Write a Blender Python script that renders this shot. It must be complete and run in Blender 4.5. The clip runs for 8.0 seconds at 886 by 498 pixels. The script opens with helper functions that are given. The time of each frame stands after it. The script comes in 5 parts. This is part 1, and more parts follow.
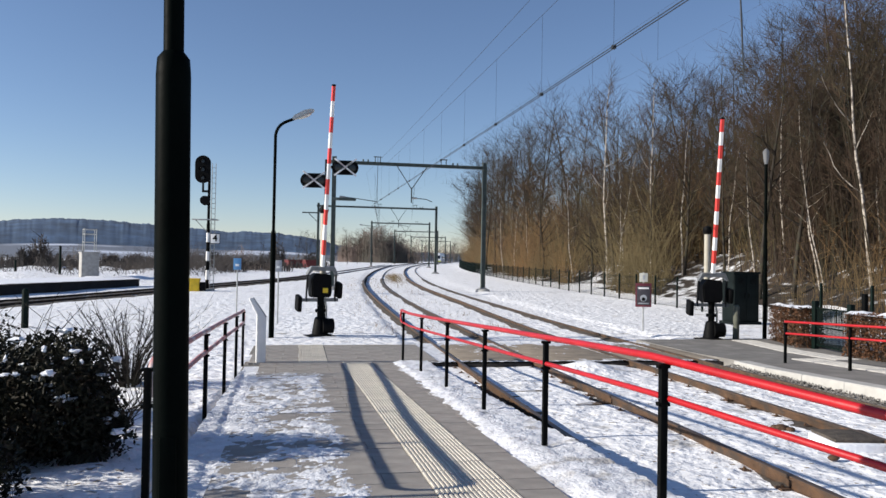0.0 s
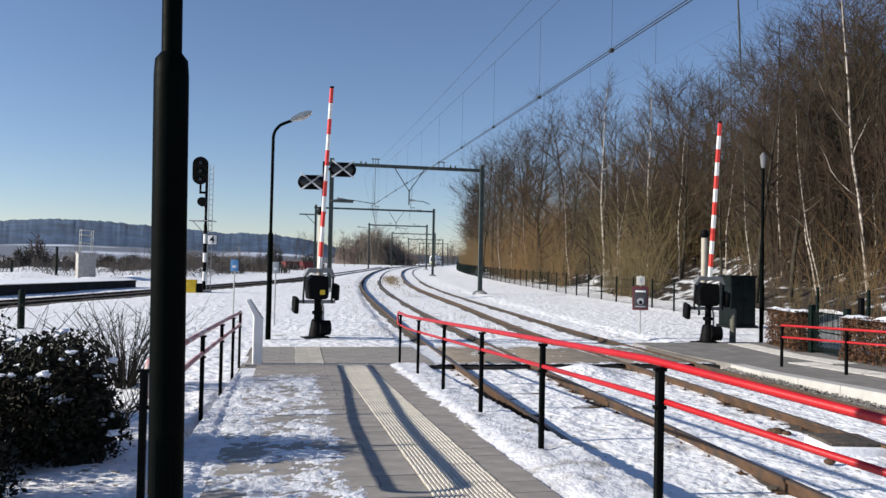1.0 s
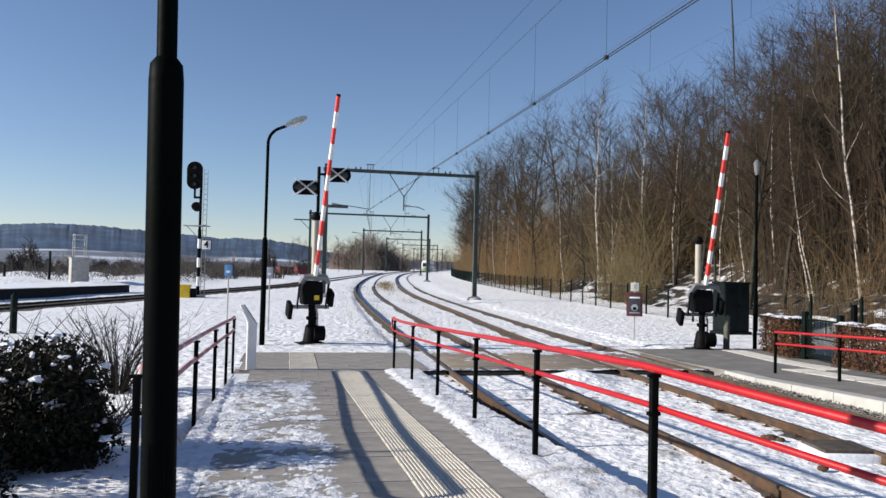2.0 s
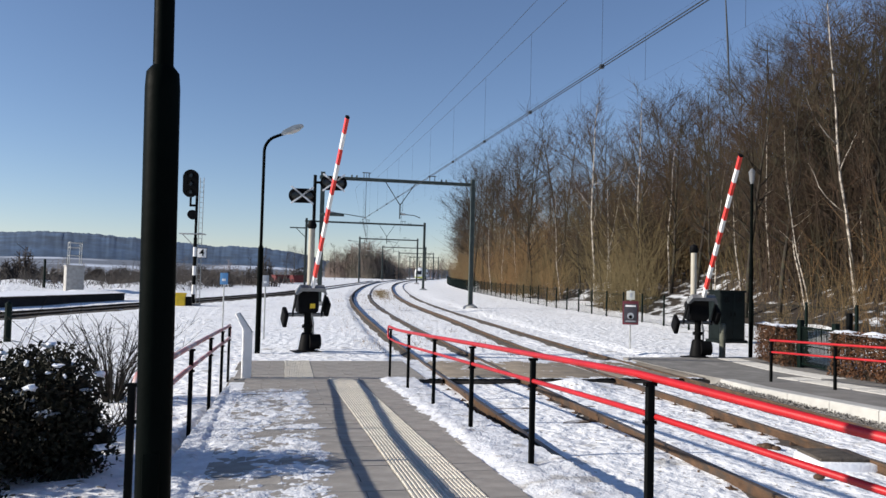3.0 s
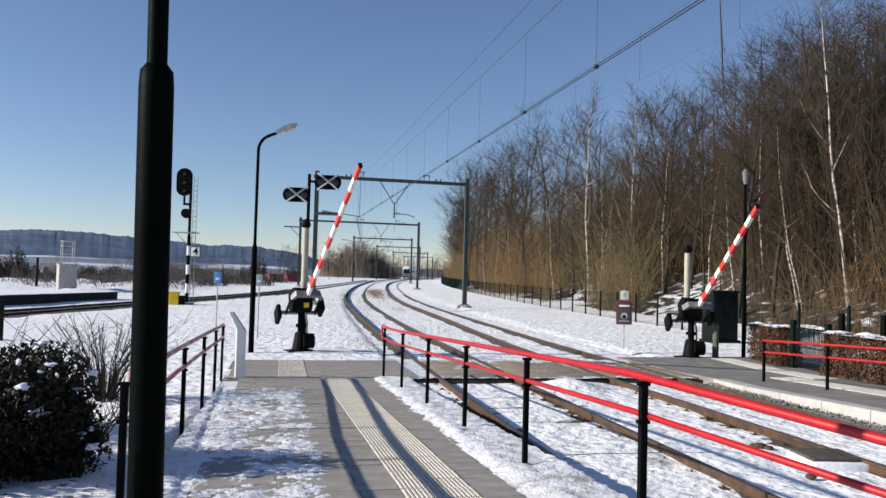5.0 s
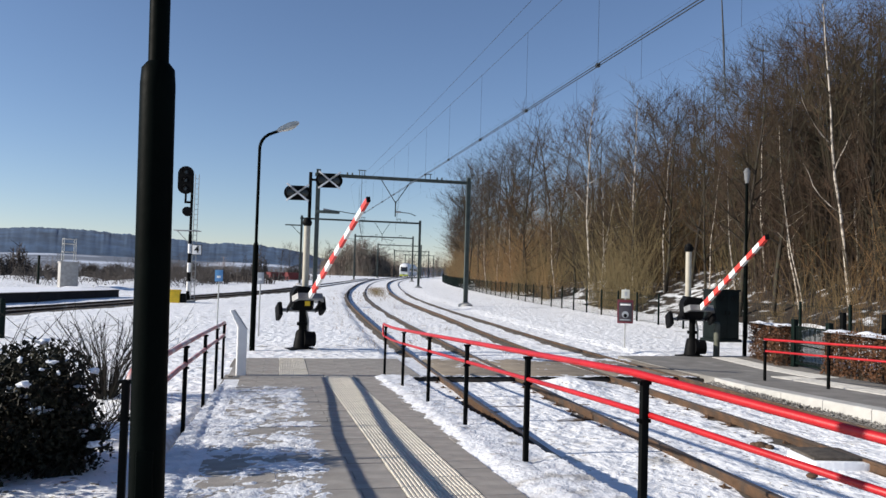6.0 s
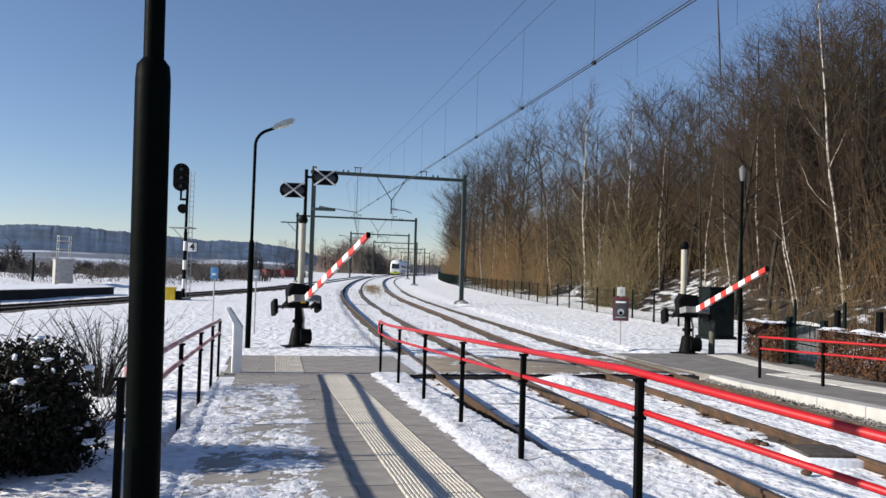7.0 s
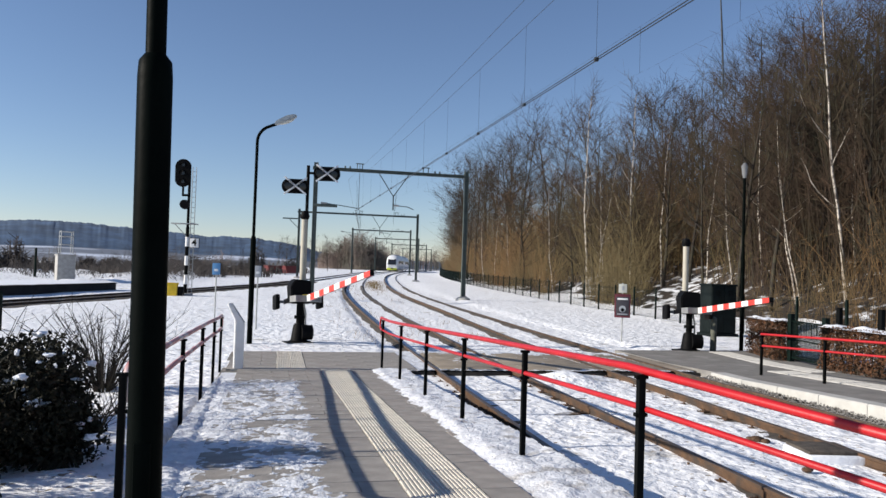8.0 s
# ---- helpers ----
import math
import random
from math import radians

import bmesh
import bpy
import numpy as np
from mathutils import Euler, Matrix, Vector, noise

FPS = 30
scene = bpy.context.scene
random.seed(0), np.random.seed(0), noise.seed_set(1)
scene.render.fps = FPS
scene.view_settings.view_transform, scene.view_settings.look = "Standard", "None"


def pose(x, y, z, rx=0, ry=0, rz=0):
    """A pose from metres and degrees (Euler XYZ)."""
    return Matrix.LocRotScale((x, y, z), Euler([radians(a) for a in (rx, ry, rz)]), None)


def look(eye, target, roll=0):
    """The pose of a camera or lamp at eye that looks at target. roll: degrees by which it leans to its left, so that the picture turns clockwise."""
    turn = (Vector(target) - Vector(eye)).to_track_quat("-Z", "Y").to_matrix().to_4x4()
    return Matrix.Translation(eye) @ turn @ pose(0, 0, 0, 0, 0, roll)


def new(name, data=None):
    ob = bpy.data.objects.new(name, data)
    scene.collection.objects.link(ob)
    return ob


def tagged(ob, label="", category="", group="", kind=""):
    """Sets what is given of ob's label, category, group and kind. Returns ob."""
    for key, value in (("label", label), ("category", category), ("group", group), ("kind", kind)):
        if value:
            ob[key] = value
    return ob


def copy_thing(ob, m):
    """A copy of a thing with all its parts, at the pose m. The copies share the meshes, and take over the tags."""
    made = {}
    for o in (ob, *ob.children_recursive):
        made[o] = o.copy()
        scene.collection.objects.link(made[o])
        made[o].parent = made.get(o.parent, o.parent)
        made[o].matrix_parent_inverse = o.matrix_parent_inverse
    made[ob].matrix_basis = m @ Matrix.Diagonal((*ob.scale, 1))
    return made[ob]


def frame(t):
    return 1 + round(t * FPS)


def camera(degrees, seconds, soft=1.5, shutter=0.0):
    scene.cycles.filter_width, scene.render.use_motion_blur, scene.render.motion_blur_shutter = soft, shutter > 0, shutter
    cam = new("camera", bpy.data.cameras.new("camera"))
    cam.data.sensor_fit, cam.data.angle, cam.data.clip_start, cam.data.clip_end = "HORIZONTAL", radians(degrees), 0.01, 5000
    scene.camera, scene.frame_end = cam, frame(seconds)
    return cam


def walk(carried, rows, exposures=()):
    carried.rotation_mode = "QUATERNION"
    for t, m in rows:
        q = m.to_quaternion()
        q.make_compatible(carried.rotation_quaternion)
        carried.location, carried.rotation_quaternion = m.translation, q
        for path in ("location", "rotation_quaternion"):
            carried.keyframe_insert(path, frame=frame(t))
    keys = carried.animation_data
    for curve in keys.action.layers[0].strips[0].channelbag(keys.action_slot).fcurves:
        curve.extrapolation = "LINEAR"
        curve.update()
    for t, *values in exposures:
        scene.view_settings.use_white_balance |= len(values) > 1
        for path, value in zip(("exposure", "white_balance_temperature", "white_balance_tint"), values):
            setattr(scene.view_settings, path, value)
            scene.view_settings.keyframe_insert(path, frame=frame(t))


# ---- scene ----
cam = camera(60.8, 8.0)

# ---------------------------------------------------------------- camera
EYE = (0.0, 0.0, 1.88)
TURNS = [(0.0, -10.8, 1.1, -1.0), (0.5, -10.861, 1.233, -1.08), (1.0, -11.009, 1.283, -1.24),
         (1.5, -11.095, 1.517, -1.381), (2.0, -11.424, 1.727, -1.411), (3.5, -11.791, 2.511, -1.46),
         (4.0, -11.947, 2.415, -1.51), (4.5, -12.19, 2.363, -1.556), (6.0, -12.088, 2.214, -1.679),
         (6.5, -12.106, 2.1, -1.735), (7.0, -12.403, 2.032, -1.71), (7.5, -12.495, 1.999, -1.79),
         (8.0, -12.274, 1.754, -1.852)]
walk(cam, [(t, pose(*EYE, 90 + p, r, w)) for t, w, p, r in TURNS])

# ---------------------------------------------------------------- light
SUN_DIR = Vector((-1.0, 0.02, 0.0)).normalized()
SUN_EL = radians(22.5)
world = bpy.data.worlds.new("sky")
scene.world = world
world.use_nodes = True
wn = world.node_tree.nodes
sky = wn.new("ShaderNodeTexSky")
sky.sky_type = "NISHITA"
sky.sun_disc = False
sky.sun_elevation = SUN_EL
sky.sun_rotation = math.atan2(SUN_DIR.x, SUN_DIR.y)
sky.air_density = 0.9
sky.dust_density = 0.05
sky.ozone_density = 5.0
tint = wn.new("ShaderNodeMix")
tint.data_type, tint.blend_type = "RGBA", "MULTIPLY"
tint.inputs[0].default_value = 1.0
tint.inputs[7].default_value = (1.16, 0.965, 0.90, 1)
world.node_tree.links.new(sky.outputs[0], tint.inputs[6])
world.node_tree.links.new(tint.outputs[2], wn["Background"].inputs[0])
wn["Background"].inputs[1].default_value = 0.115
sun = new("sun", bpy.data.lights.new("sun", "SUN"))
sun.data.energy = 5.5
sun.data.angle = radians(0.55)
sun.data.color = (1.0, 0.928, 0.82)
to_sun = SUN_DIR * math.cos(SUN_EL) + Vector((0, 0, math.sin(SUN_EL)))
sun.matrix_world = look(to_sun * 50, (0, 0, 0))
scene.view_settings.exposure = 0.27

# ---------------------------------------------------------------- materials


def mat(name, base, rough=0.6, metal=0.0, var=0.25, scale=8.0, bump=0.0, bscale=60.0, second=None, mix_at=0.55,
        pieces=0.0, spec=0.5, fine=70.0, depth=0.02, specks=0.0):
    """A surface with stains at one scale, grain at another, and optionally a second colour in patches."""
    m = bpy.data.materials.new(name)
    m.use_nodes = True
    n, l = m.node_tree.nodes, m.node_tree.links
    b = n["Principled BSDF"]
    b.inputs["Roughness"].default_value = rough
    b.inputs["Metallic"].default_value = metal
    b.inputs["Specular IOR Level"].default_value = spec
    co = n.new("ShaderNodeTexCoord")

    def tex(s, detail=5.0):
        t = n.new("ShaderNodeTexNoise")
        t.inputs["Scale"].default_value = s
        t.inputs["Detail"].default_value = detail
        l.new(co.outputs["Object"], t.inputs["Vector"])
        return t.outputs["Fac"]

    def ramp(src, stops):
        r = n.new("ShaderNodeValToRGB")
        while len(r.color_ramp.elements) < len(stops):
            r.color_ramp.elements.new(0.5)
        for e, (p, c) in zip(r.color_ramp.elements, stops):
            e.position, e.color = p, (*c, 1)
        l.new(src, r.inputs[0])
        return r.outputs[0]

    def mixed(kind, f, a, c):
        x = n.new("ShaderNodeMix")
        x.data_type, x.blend_type = "RGBA", kind
        for sock, v in ((x.inputs[0], f), (x.inputs[6], a), (x.inputs[7], c)):
            if isinstance(v, bpy.types.NodeSocket):
                l.new(v, sock)
            else:
                sock.default_value = v
        return x.outputs[2]

    lo = tuple(c * (1 - var) for c in base)
    hi = tuple(min(1, c * (1 + var)) for c in base)
    col = ramp(tex(scale), [(0.3, lo), (0.7, hi)])
    if second:
        f = ramp(tex(scale * 0.6, 8.0), [(mix_at - 0.06, (0, 0, 0)), (mix_at + 0.06, (1, 1, 1))])
        col = mixed("MIX", f, col, (*second, 1))
    if specks:
        f = ramp(tex(specks, 4.0), [(0.625, (0, 0, 0)), (0.69, (1, 1, 1))])
        col = mixed("MIX", f, col, (0.24, 0.19, 0.13, 1))
    grain = ramp(tex(fine, 3.0), [(0.25, (1 - var * 0.6,) * 3), (0.75, (1, 1, 1))])
    col = mixed("MULTIPLY", 1.0, col, grain)
    if pieces:
        info = n.new("ShaderNodeObjectInfo")
        col = mixed("MULTIPLY", 1.0, col, ramp(info.outputs["Random"], [(0, (1 - pieces,) * 3), (1, (1, 1, 1))]))
    l.new(col, b.inputs["Base Color"])
    rr = n.new("ShaderNodeMapRange")
    rr.inputs[3].default_value, rr.inputs[4].default_value = max(0.05, rough - 0.12), min(1.0, rough + 0.12)
    l.new(tex(scale * 2.3), rr.inputs[0])
    l.new(rr.outputs[0], b.inputs["Roughness"])
    if bump:
        bm_ = n.new("ShaderNodeBump")
        bm_.inputs["Strength"].default_value = bump
        bm_.inputs["Distance"].default_value = depth
        l.new(tex(bscale, 8.0), bm_.inputs["Height"])
        l.new(bm_.outputs[0], b.inputs["Normal"])
    return m


M = {}
M["snow"] = mat("snow", (0.88, 0.89, 0.91), 0.7, var=0.05, scale=2.6, bump=1.0, bscale=4.2, second=(0.40, 0.375, 0.33),
                mix_at=0.67, fine=25, depth=0.10, specks=13.0)
M["snow_worn"] = mat("snow_worn", (0.74, 0.76, 0.80), 0.6, var=0.12, scale=7, bump=0.8, bscale=30,
                     second=(0.45, 0.44, 0.43), mix_at=0.62)
M["paver"] = mat("paver", (0.325, 0.30, 0.27), 0.75, var=0.2, scale=5, bump=0.3, bscale=120, pieces=0.10)
M["tactile"] = mat("tactile", (0.60, 0.56, 0.48), 0.7, var=0.12, scale=6, bump=0.2, bscale=90, pieces=0.12)
M["joint"] = mat("joint", (0.20, 0.185, 0.165), 0.9, var=0.2, scale=9, bump=0.3)
M["concrete"] = mat("concrete", (0.42, 0.41, 0.39), 0.8, var=0.2, scale=4, bump=0.3, bscale=60, pieces=0.1)
M["edge_white"] = mat("edge_white", (0.50, 0.49, 0.46), 0.75, var=0.12, scale=4, bump=0.3, pieces=0.1)
M["dark_beam"] = mat("dark_beam", (0.035, 0.028, 0.022), 0.8, var=0.3, scale=8, bump=0.4)
M["crossing"] = mat("crossing", (0.32, 0.265, 0.20), 0.8, var=0.25, scale=3, bump=0.35, bscale=50, pieces=0.15)
M["asphalt"] = mat("asphalt", (0.21, 0.20, 0.185), 0.8, var=0.2, scale=2.5, bump=0.35, bscale=150, second=(0.31, 0.295, 0.275),
                   mix_at=0.64)
M["rail_rust"] = mat("rail_rust", (0.088, 0.046, 0.022), 0.75, 0.1, var=0.35, scale=6, bump=0.3, second=(0.050, 0.034, 0.024), mix_at=0.54)
M["rail_top"] = mat("rail_top", (0.16, 0.125, 0.10), 0.45, 0.6, var=0.2, scale=3)
M["sleeper"] = mat("sleeper", (0.16, 0.11, 0.07), 0.85, var=0.35, scale=6, bump=0.5, second=(0.62, 0.63, 0.66), mix_at=0.55, pieces=0.3)
M["clip"] = mat("clip", (0.10, 0.055, 0.03), 0.8, 0.2, var=0.3)
M["black_paint"] = mat("black_paint", (0.004, 0.0045, 0.0045), 0.6, spec=0.05, var=0.35, scale=5, bump=0.08, bscale=25)
M["dark_green"] = mat("dark_green", (0.0018, 0.0032, 0.0027), 0.5, spec=0.02, var=0.3, scale=4, bump=0.1, bscale=20)
M["black_plastic"] = mat("black_plastic", (0.005, 0.005, 0.0055), 0.6, spec=0.07, var=0.3, scale=6)
M["red_paint"] = mat("red_paint", (0.42, 0.010, 0.014), 0.38, var=0.14, scale=4, bump=0.05)
M["pink_paint"] = mat("pink_paint", (0.50, 0.20, 0.19), 0.5, var=0.2, scale=5, second=(0.62, 0.5, 0.48), mix_at=0.55)
M["boom_red"] = mat("boom_red", (0.70, 0.045, 0.03), 0.4, var=0.12, scale=5)
M["boom_white"] = mat("boom_white", (0.80, 0.79, 0.77), 0.4, var=0.06, scale=5)
M["galv"] = mat("galv", (0.42, 0.43, 0.42), 0.45, 0.6, var=0.2, scale=5)
M["mast_green"] = mat("mast_green", (0.07, 0.09, 0.08), 0.55, 0.1, var=0.25, scale=3)
M["white_paint"] = mat("white_paint", (0.78, 0.78, 0.77), 0.5, var=0.08, scale=4)
M["cream_tube"] = mat("cream_tube", (0.40, 0.37, 0.30), 0.45, var=0.12, scale=4)
M["yellow"] = mat("yellow", (0.75, 0.50, 0.02), 0.5, var=0.15, scale=4)
M["blue_sign"] = mat("blue_sign", (0.09, 0.25, 0.48), 0.4, var=0.1, scale=5)
M["grey_sign"] = mat("grey_sign", (0.35, 0.37, 0.40), 0.5, var=0.1)
M["fence_green"] = mat("fence_green", (0.0035, 0.010, 0.008), 0.6, spec=0.1, var=0.3, scale=5)
M["wire"] = mat("wire", (0.03, 0.035, 0.04), 0.5, 0.4, var=0.2)
M["cabinet_green"] = mat("cabinet_green", (0.008, 0.012, 0.012), 0.6, spec=0.07, var=0.25, scale=3)
M["bark"] = mat("bark", (0.028, 0.020, 0.013), 0.9, var=0.35, scale=4, bump=0.5, bscale=20, second=(0.05, 0.046, 0.024), mix_at=0.55, pieces=0.35)
M["twig"] = mat("twig", (0.054, 0.029, 0.014), 0.9, var=0.35, scale=0.35, second=(0.050, 0.040, 0.016), mix_at=0.52, pieces=0.45)
M["birch"] = mat("birch", (0.46, 0.41, 0.35), 0.75, var=0.15, scale=5, second=(0.07, 0.055, 0.045), mix_at=0.55, bump=0.3)
M["thicket"] = mat("thicket", (0.170, 0.095, 0.036), 0.9, var=0.45, scale=0.14, second=(0.125, 0.095, 0.042), mix_at=0.50)
M["litter"] = mat("litter", (0.032, 0.021, 0.014), 0.95, var=0.35, scale=2.4, bump=0.9, bscale=14, second=(0.80, 0.82, 0.86), mix_at=0.63)
M["litter_snowy"] = mat("litter_snowy", (0.05, 0.036, 0.026), 0.95, var=0.35, scale=3.0, bump=0.9, bscale=9, second=(0.84, 0.86, 0.89), mix_at=0.525)
# the blue here stands in for the haze over distant woods
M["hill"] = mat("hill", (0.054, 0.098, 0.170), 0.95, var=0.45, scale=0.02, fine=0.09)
M["field"] = mat("field", (0.55, 0.60, 0.70), 0.9, var=0.1, scale=0.01, second=(0.13, 0.15, 0.19), mix_at=0.42, fine=0.1)
M["leaf_brown"] = mat("leaf_brown", (0.120, 0.050, 0.019), 0.8, var=0.45, scale=9, second=(0.05, 0.029, 0.015), mix_at=0.55, fine=40)
M["leaf_dark"] = mat("leaf_dark", (0.020, 0.020, 0.011), 0.6, spec=0.2, var=0.5, scale=7, second=(0.035, 0.022, 0.012), mix_at=0.6, fine=40)
M["scrub"] = mat("scrub", (0.062, 0.050, 0.044), 0.95, var=0.4, scale=0.15, second=(0.045, 0.042, 0.042), mix_at=0.5)
M["train_white"] = mat("train_white", (0.78, 0.79, 0.80), 0.35, var=0.06, scale=1)
M["train_dark"] = mat("train_dark", (0.02, 0.022, 0.028), 0.15, var=0.2, scale=1)
M["train_lime"] = mat("train_lime", (0.55, 0.62, 0.06), 0.4, var=0.1, scale=1)
M["train_grey"] = mat("train_grey", (0.30, 0.33, 0.38), 0.4, var=0.1, scale=1)
M["red_box"] = mat("red_box", (0.13, 0.02, 0.02), 0.6, var=0.2, scale=1)
M["platform_old"] = mat("platform_old", (0.02, 0.018, 0.018), 0.9, var=0.4, scale=2, bump=0.4)
M["lens_dark"] = mat("lens_dark", (0.02, 0.02, 0.022), 0.08, var=0.1)
M["headlight"] = mat("headlight", (0.9, 0.9, 0.85), 0.2, var=0.02)
M["glass_lamp"] = mat("glass_lamp", (0.55, 0.55, 0.50), 0.25, var=0.08)
M["poster"] = mat("poster", (0.055, 0.05, 0.06), 0.4, var=0.3, scale=8)
M["yoke_grey"] = mat("yoke_grey", (0.19, 0.195, 0.20), 0.5, 0.2, var=0.25, scale=6)
M["ballast"] = mat("ballast", (0.075, 0.062, 0.05), 0.95, var=0.45, scale=9, bump=0.8, bscale=40, fine=30)
M["marker"] = mat("marker", (0.11, 0.115, 0.09), 0.85, var=0.35, scale=6, bump=0.3)
M["copse"] = mat("copse", (0.19, 0.145, 0.125), 0.95, var=0.3, scale=0.15, second=(0.13, 0.12, 0.10), mix_at=0.5)
M["gravel"] = mat("gravel", (0.20, 0.19, 0.18), 0.9, var=0.4, scale=20)
M["snow_cap"] = mat("snow_cap", (0.84, 0.86, 0.90), 0.7, var=0.04, scale=5, bump=0.5, bscale=20)
M["poster_red"] = mat("poster_red", (0.13, 0.022, 0.032), 0.45, var=0.3, scale=8)

# ---------------------------------------------------------------- mesh helpers


def add_box(bm, a, b, bevel=0.0):
    r = bmesh.ops.create_cube(bm, size=1.0)
    vs = r["verts"]
    for v in vs:
        v.co = Vector([a[i] + (v.co[i] + 0.5) * (b[i] - a[i]) for i in range(3)])
    if bevel:
        es = list({e for v in vs for e in v.link_edges})
        bmesh.ops.bevel(bm, geom=es, offset=bevel, segments=2, affect="EDGES", profile=0.6)
    return bm


def add_pipe(bm, pts, radii, n=10, caps=True):
    """A round bar along points; radii one number or one a point."""
    pts = [Vector(p) for p in pts]
    if not isinstance(radii, (list, tuple)):
        radii = [radii] * len(pts)
    rings, ref = [], None
    for i, p in enumerate(pts):
        d = (pts[min(i + 1, len(pts) - 1)] - pts[max(i - 1, 0)])
        d = d.normalized() if d.length > 1e-9 else Vector((0, 0, 1))
        if ref is None:
            ref = d.orthogonal().normalized()
        ref = (ref - d * ref.dot(d)).normalized()
        s = d.cross(ref)
        rings.append([bm.verts.new(p + radii[i] * (ref * math.cos(2 * math.pi * k / n) + s * math.sin(2 * math.pi * k / n)))
                      for k in range(n)])
    for a, b in zip(rings, rings[1:]):
        for k in range(n):
            bm.faces.new((a[k], a[(k + 1) % n], b[(k + 1) % n], b[k]))
    if caps:
        bm.faces.new(rings[0][::-1])
        bm.faces.new(rings[-1])
    return bm


def add_prism(bm, outline, axis, lo, hi):
    """An outline in a plane, drawn out along an axis (0, 1 or 2)."""
    def at(u, v, w):
        c = [u, v]
        c.insert(axis, w)
        return bm.verts.new(c)
    a = [at(u, v, lo) for u, v in outline]
    b = [at(u, v, hi) for u, v in outline]
    n = len(outline)
    bm.faces.new(a)
    bm.faces.new(b[::-1])
    for k in range(n):
        bm.faces.new((a[k], b[k], b[(k + 1) % n], a[(k + 1) % n]))
    bmesh.ops.recalc_face_normals(bm, faces=bm.faces)
    return bm


def mesh_of(name, bm, material, smooth=True):
    me = bpy.data.meshes.new(name)
    bm.normal_update()
    bm.to_mesh(me)
    bm.free()
    me.materials.append(material)
    if smooth:
        for p in me.polygons:
            p.use_smooth = True
        me.set_sharp_from_angle(angle=radians(35))
    return me


def part(name, bm, material, parent=None, label=""):
    ob = new(name, mesh_of(name, bm, material))
    ob.parent = parent
    return tagged(ob, label)


def raw(name, verts, faces, material, parent=None, smooth=False):
    me = bpy.data.meshes.new(name)
    me.from_pydata(verts, [], faces)
    me.materials.append(material)
    if smooth:
        me.polygons.foreach_set("use_smooth", [True] * len(me.polygons))
    me.update()
    ob = new(name, me)
    ob.parent = parent
    return ob


def thing(name, m, label, category, group=""):
    ob = new(name)
    ob.matrix_basis = m
    ob.empty_display_size = 0.2
    return tagged(ob, label, category, group)


def box(a, b, bevel=0.0):
    return add_box(bmesh.new(), a, b, bevel)


def pipe(pts, radii, n=10):
    return add_pipe(bmesh.new(), pts, radii, n)


# ---------------------------------------------------------------- the plan
BEND, STRAIGHT_FROM = 710.0, 168.0


def soft(v):
    return math.log1p(math.exp(v)) if v < 30 else v


def grade(y):
    """Height of the rail tops: level at the crossing, then a gentle climb."""
    return 0.0105 * 8 * soft((min(y, 190) - 26) / 8) + 0.004 * max(0, y - 190)


def line_x(y):
    """Left rail of the near track: a wide right-hand bend, then straight."""
    if y < STRAIGHT_FROM:
        return 2.93 + max(y, 0) ** 2 / (2 * BEND)
    return 2.93 + STRAIGHT_FROM ** 2 / (2 * BEND) + (y - STRAIGHT_FROM) * STRAIGHT_FROM / BEND


def step01(v, a, b):
    v = min(1, max(0, (v - a) / (b - a)))
    return v * v * (3 - 2 * v)


def sway(y):
    """The line keeps a little straighter before it enters the bend."""
    return 0.38 * math.exp(-((y - 56) / 24) ** 2)


def centre_1(y):
    return line_x(y) + 0.75 - sway(y)


def centre_2(y):
    return line_x(y) + 4.25 + 0.36 * step01(y, 18, 36) - sway(y)


def centre_3(y):
    """The branch that comes in from the left and joins far off."""
    return -10.6 + 0.318 * (y - 34.5) if y < 70 else 0.69 + (y - 70) * 0.2


def ramp(y):
    """Height of the platform, which slopes down to the crossing."""
    return 0.0417 * (13.5 - min(13.5, max(4.4, y)))


def ground_z(x, y):
    off = x - line_x(y)
    g = grade(y)
    n1 = noise.noise(Vector((x * 0.35, y * 0.35, 3.1)))
    n2 = noise.noise(Vector((x * 1.7, y * 1.7, 7.7)))
    z = g - 0.05
    if -0.6 < off < 6.6 or abs(x - centre_3(y)) < 2.0:
        z = g - 0.115
    z += 0.025 * n1 + 0.02 * n2
    if x < -0.97 and y < 15:
        n3 = noise.noise(Vector((x * 4.5, y * 4.5, 1.7)))
        z = max(z, ramp(y) - 0.06 + 0.05 * n1 + (0.05 + 0.05 * step01(-x, 1.3, 1.9)) * n2 + 0.04 * n3)
    z += 0.17 * math.exp(-((x - 5.4) / 0.55) ** 2 - ((y - 13.5) / 0.55) ** 2)
    # ground sunk beside the platform edge so that the gap there goes dark
    if 2.4 < x < 2.88 and y < 12.0:
        z = -0.42
    if off > 13.4 and y > 12:
        up = off - 13.4
        z += 0.16 * up + 1.4 * step01(up, 1, 9) + 0.5 * n1 * min(1, up / 4)
        z += 2.2 * step01(up, 10, 30) - 0.10 * max(0, up - 45)
    elif off > 13.4:
        z += 0.05 * min(off - 13.4, 20)
    if off < -12 and 50 < y < 90:
        z += 0.8 * max(0, n1 + 0.6 * noise.noise(Vector((x * 0.9, y * 0.9, 4.4)))) * step01(-off, 12, 18) * step01(y, 50, 56)
    if off < -22:
        z += -0.012 * min(-22 - off, 150)
    if y > 430:
        z -= 0.006 * (y - 430)
    return z


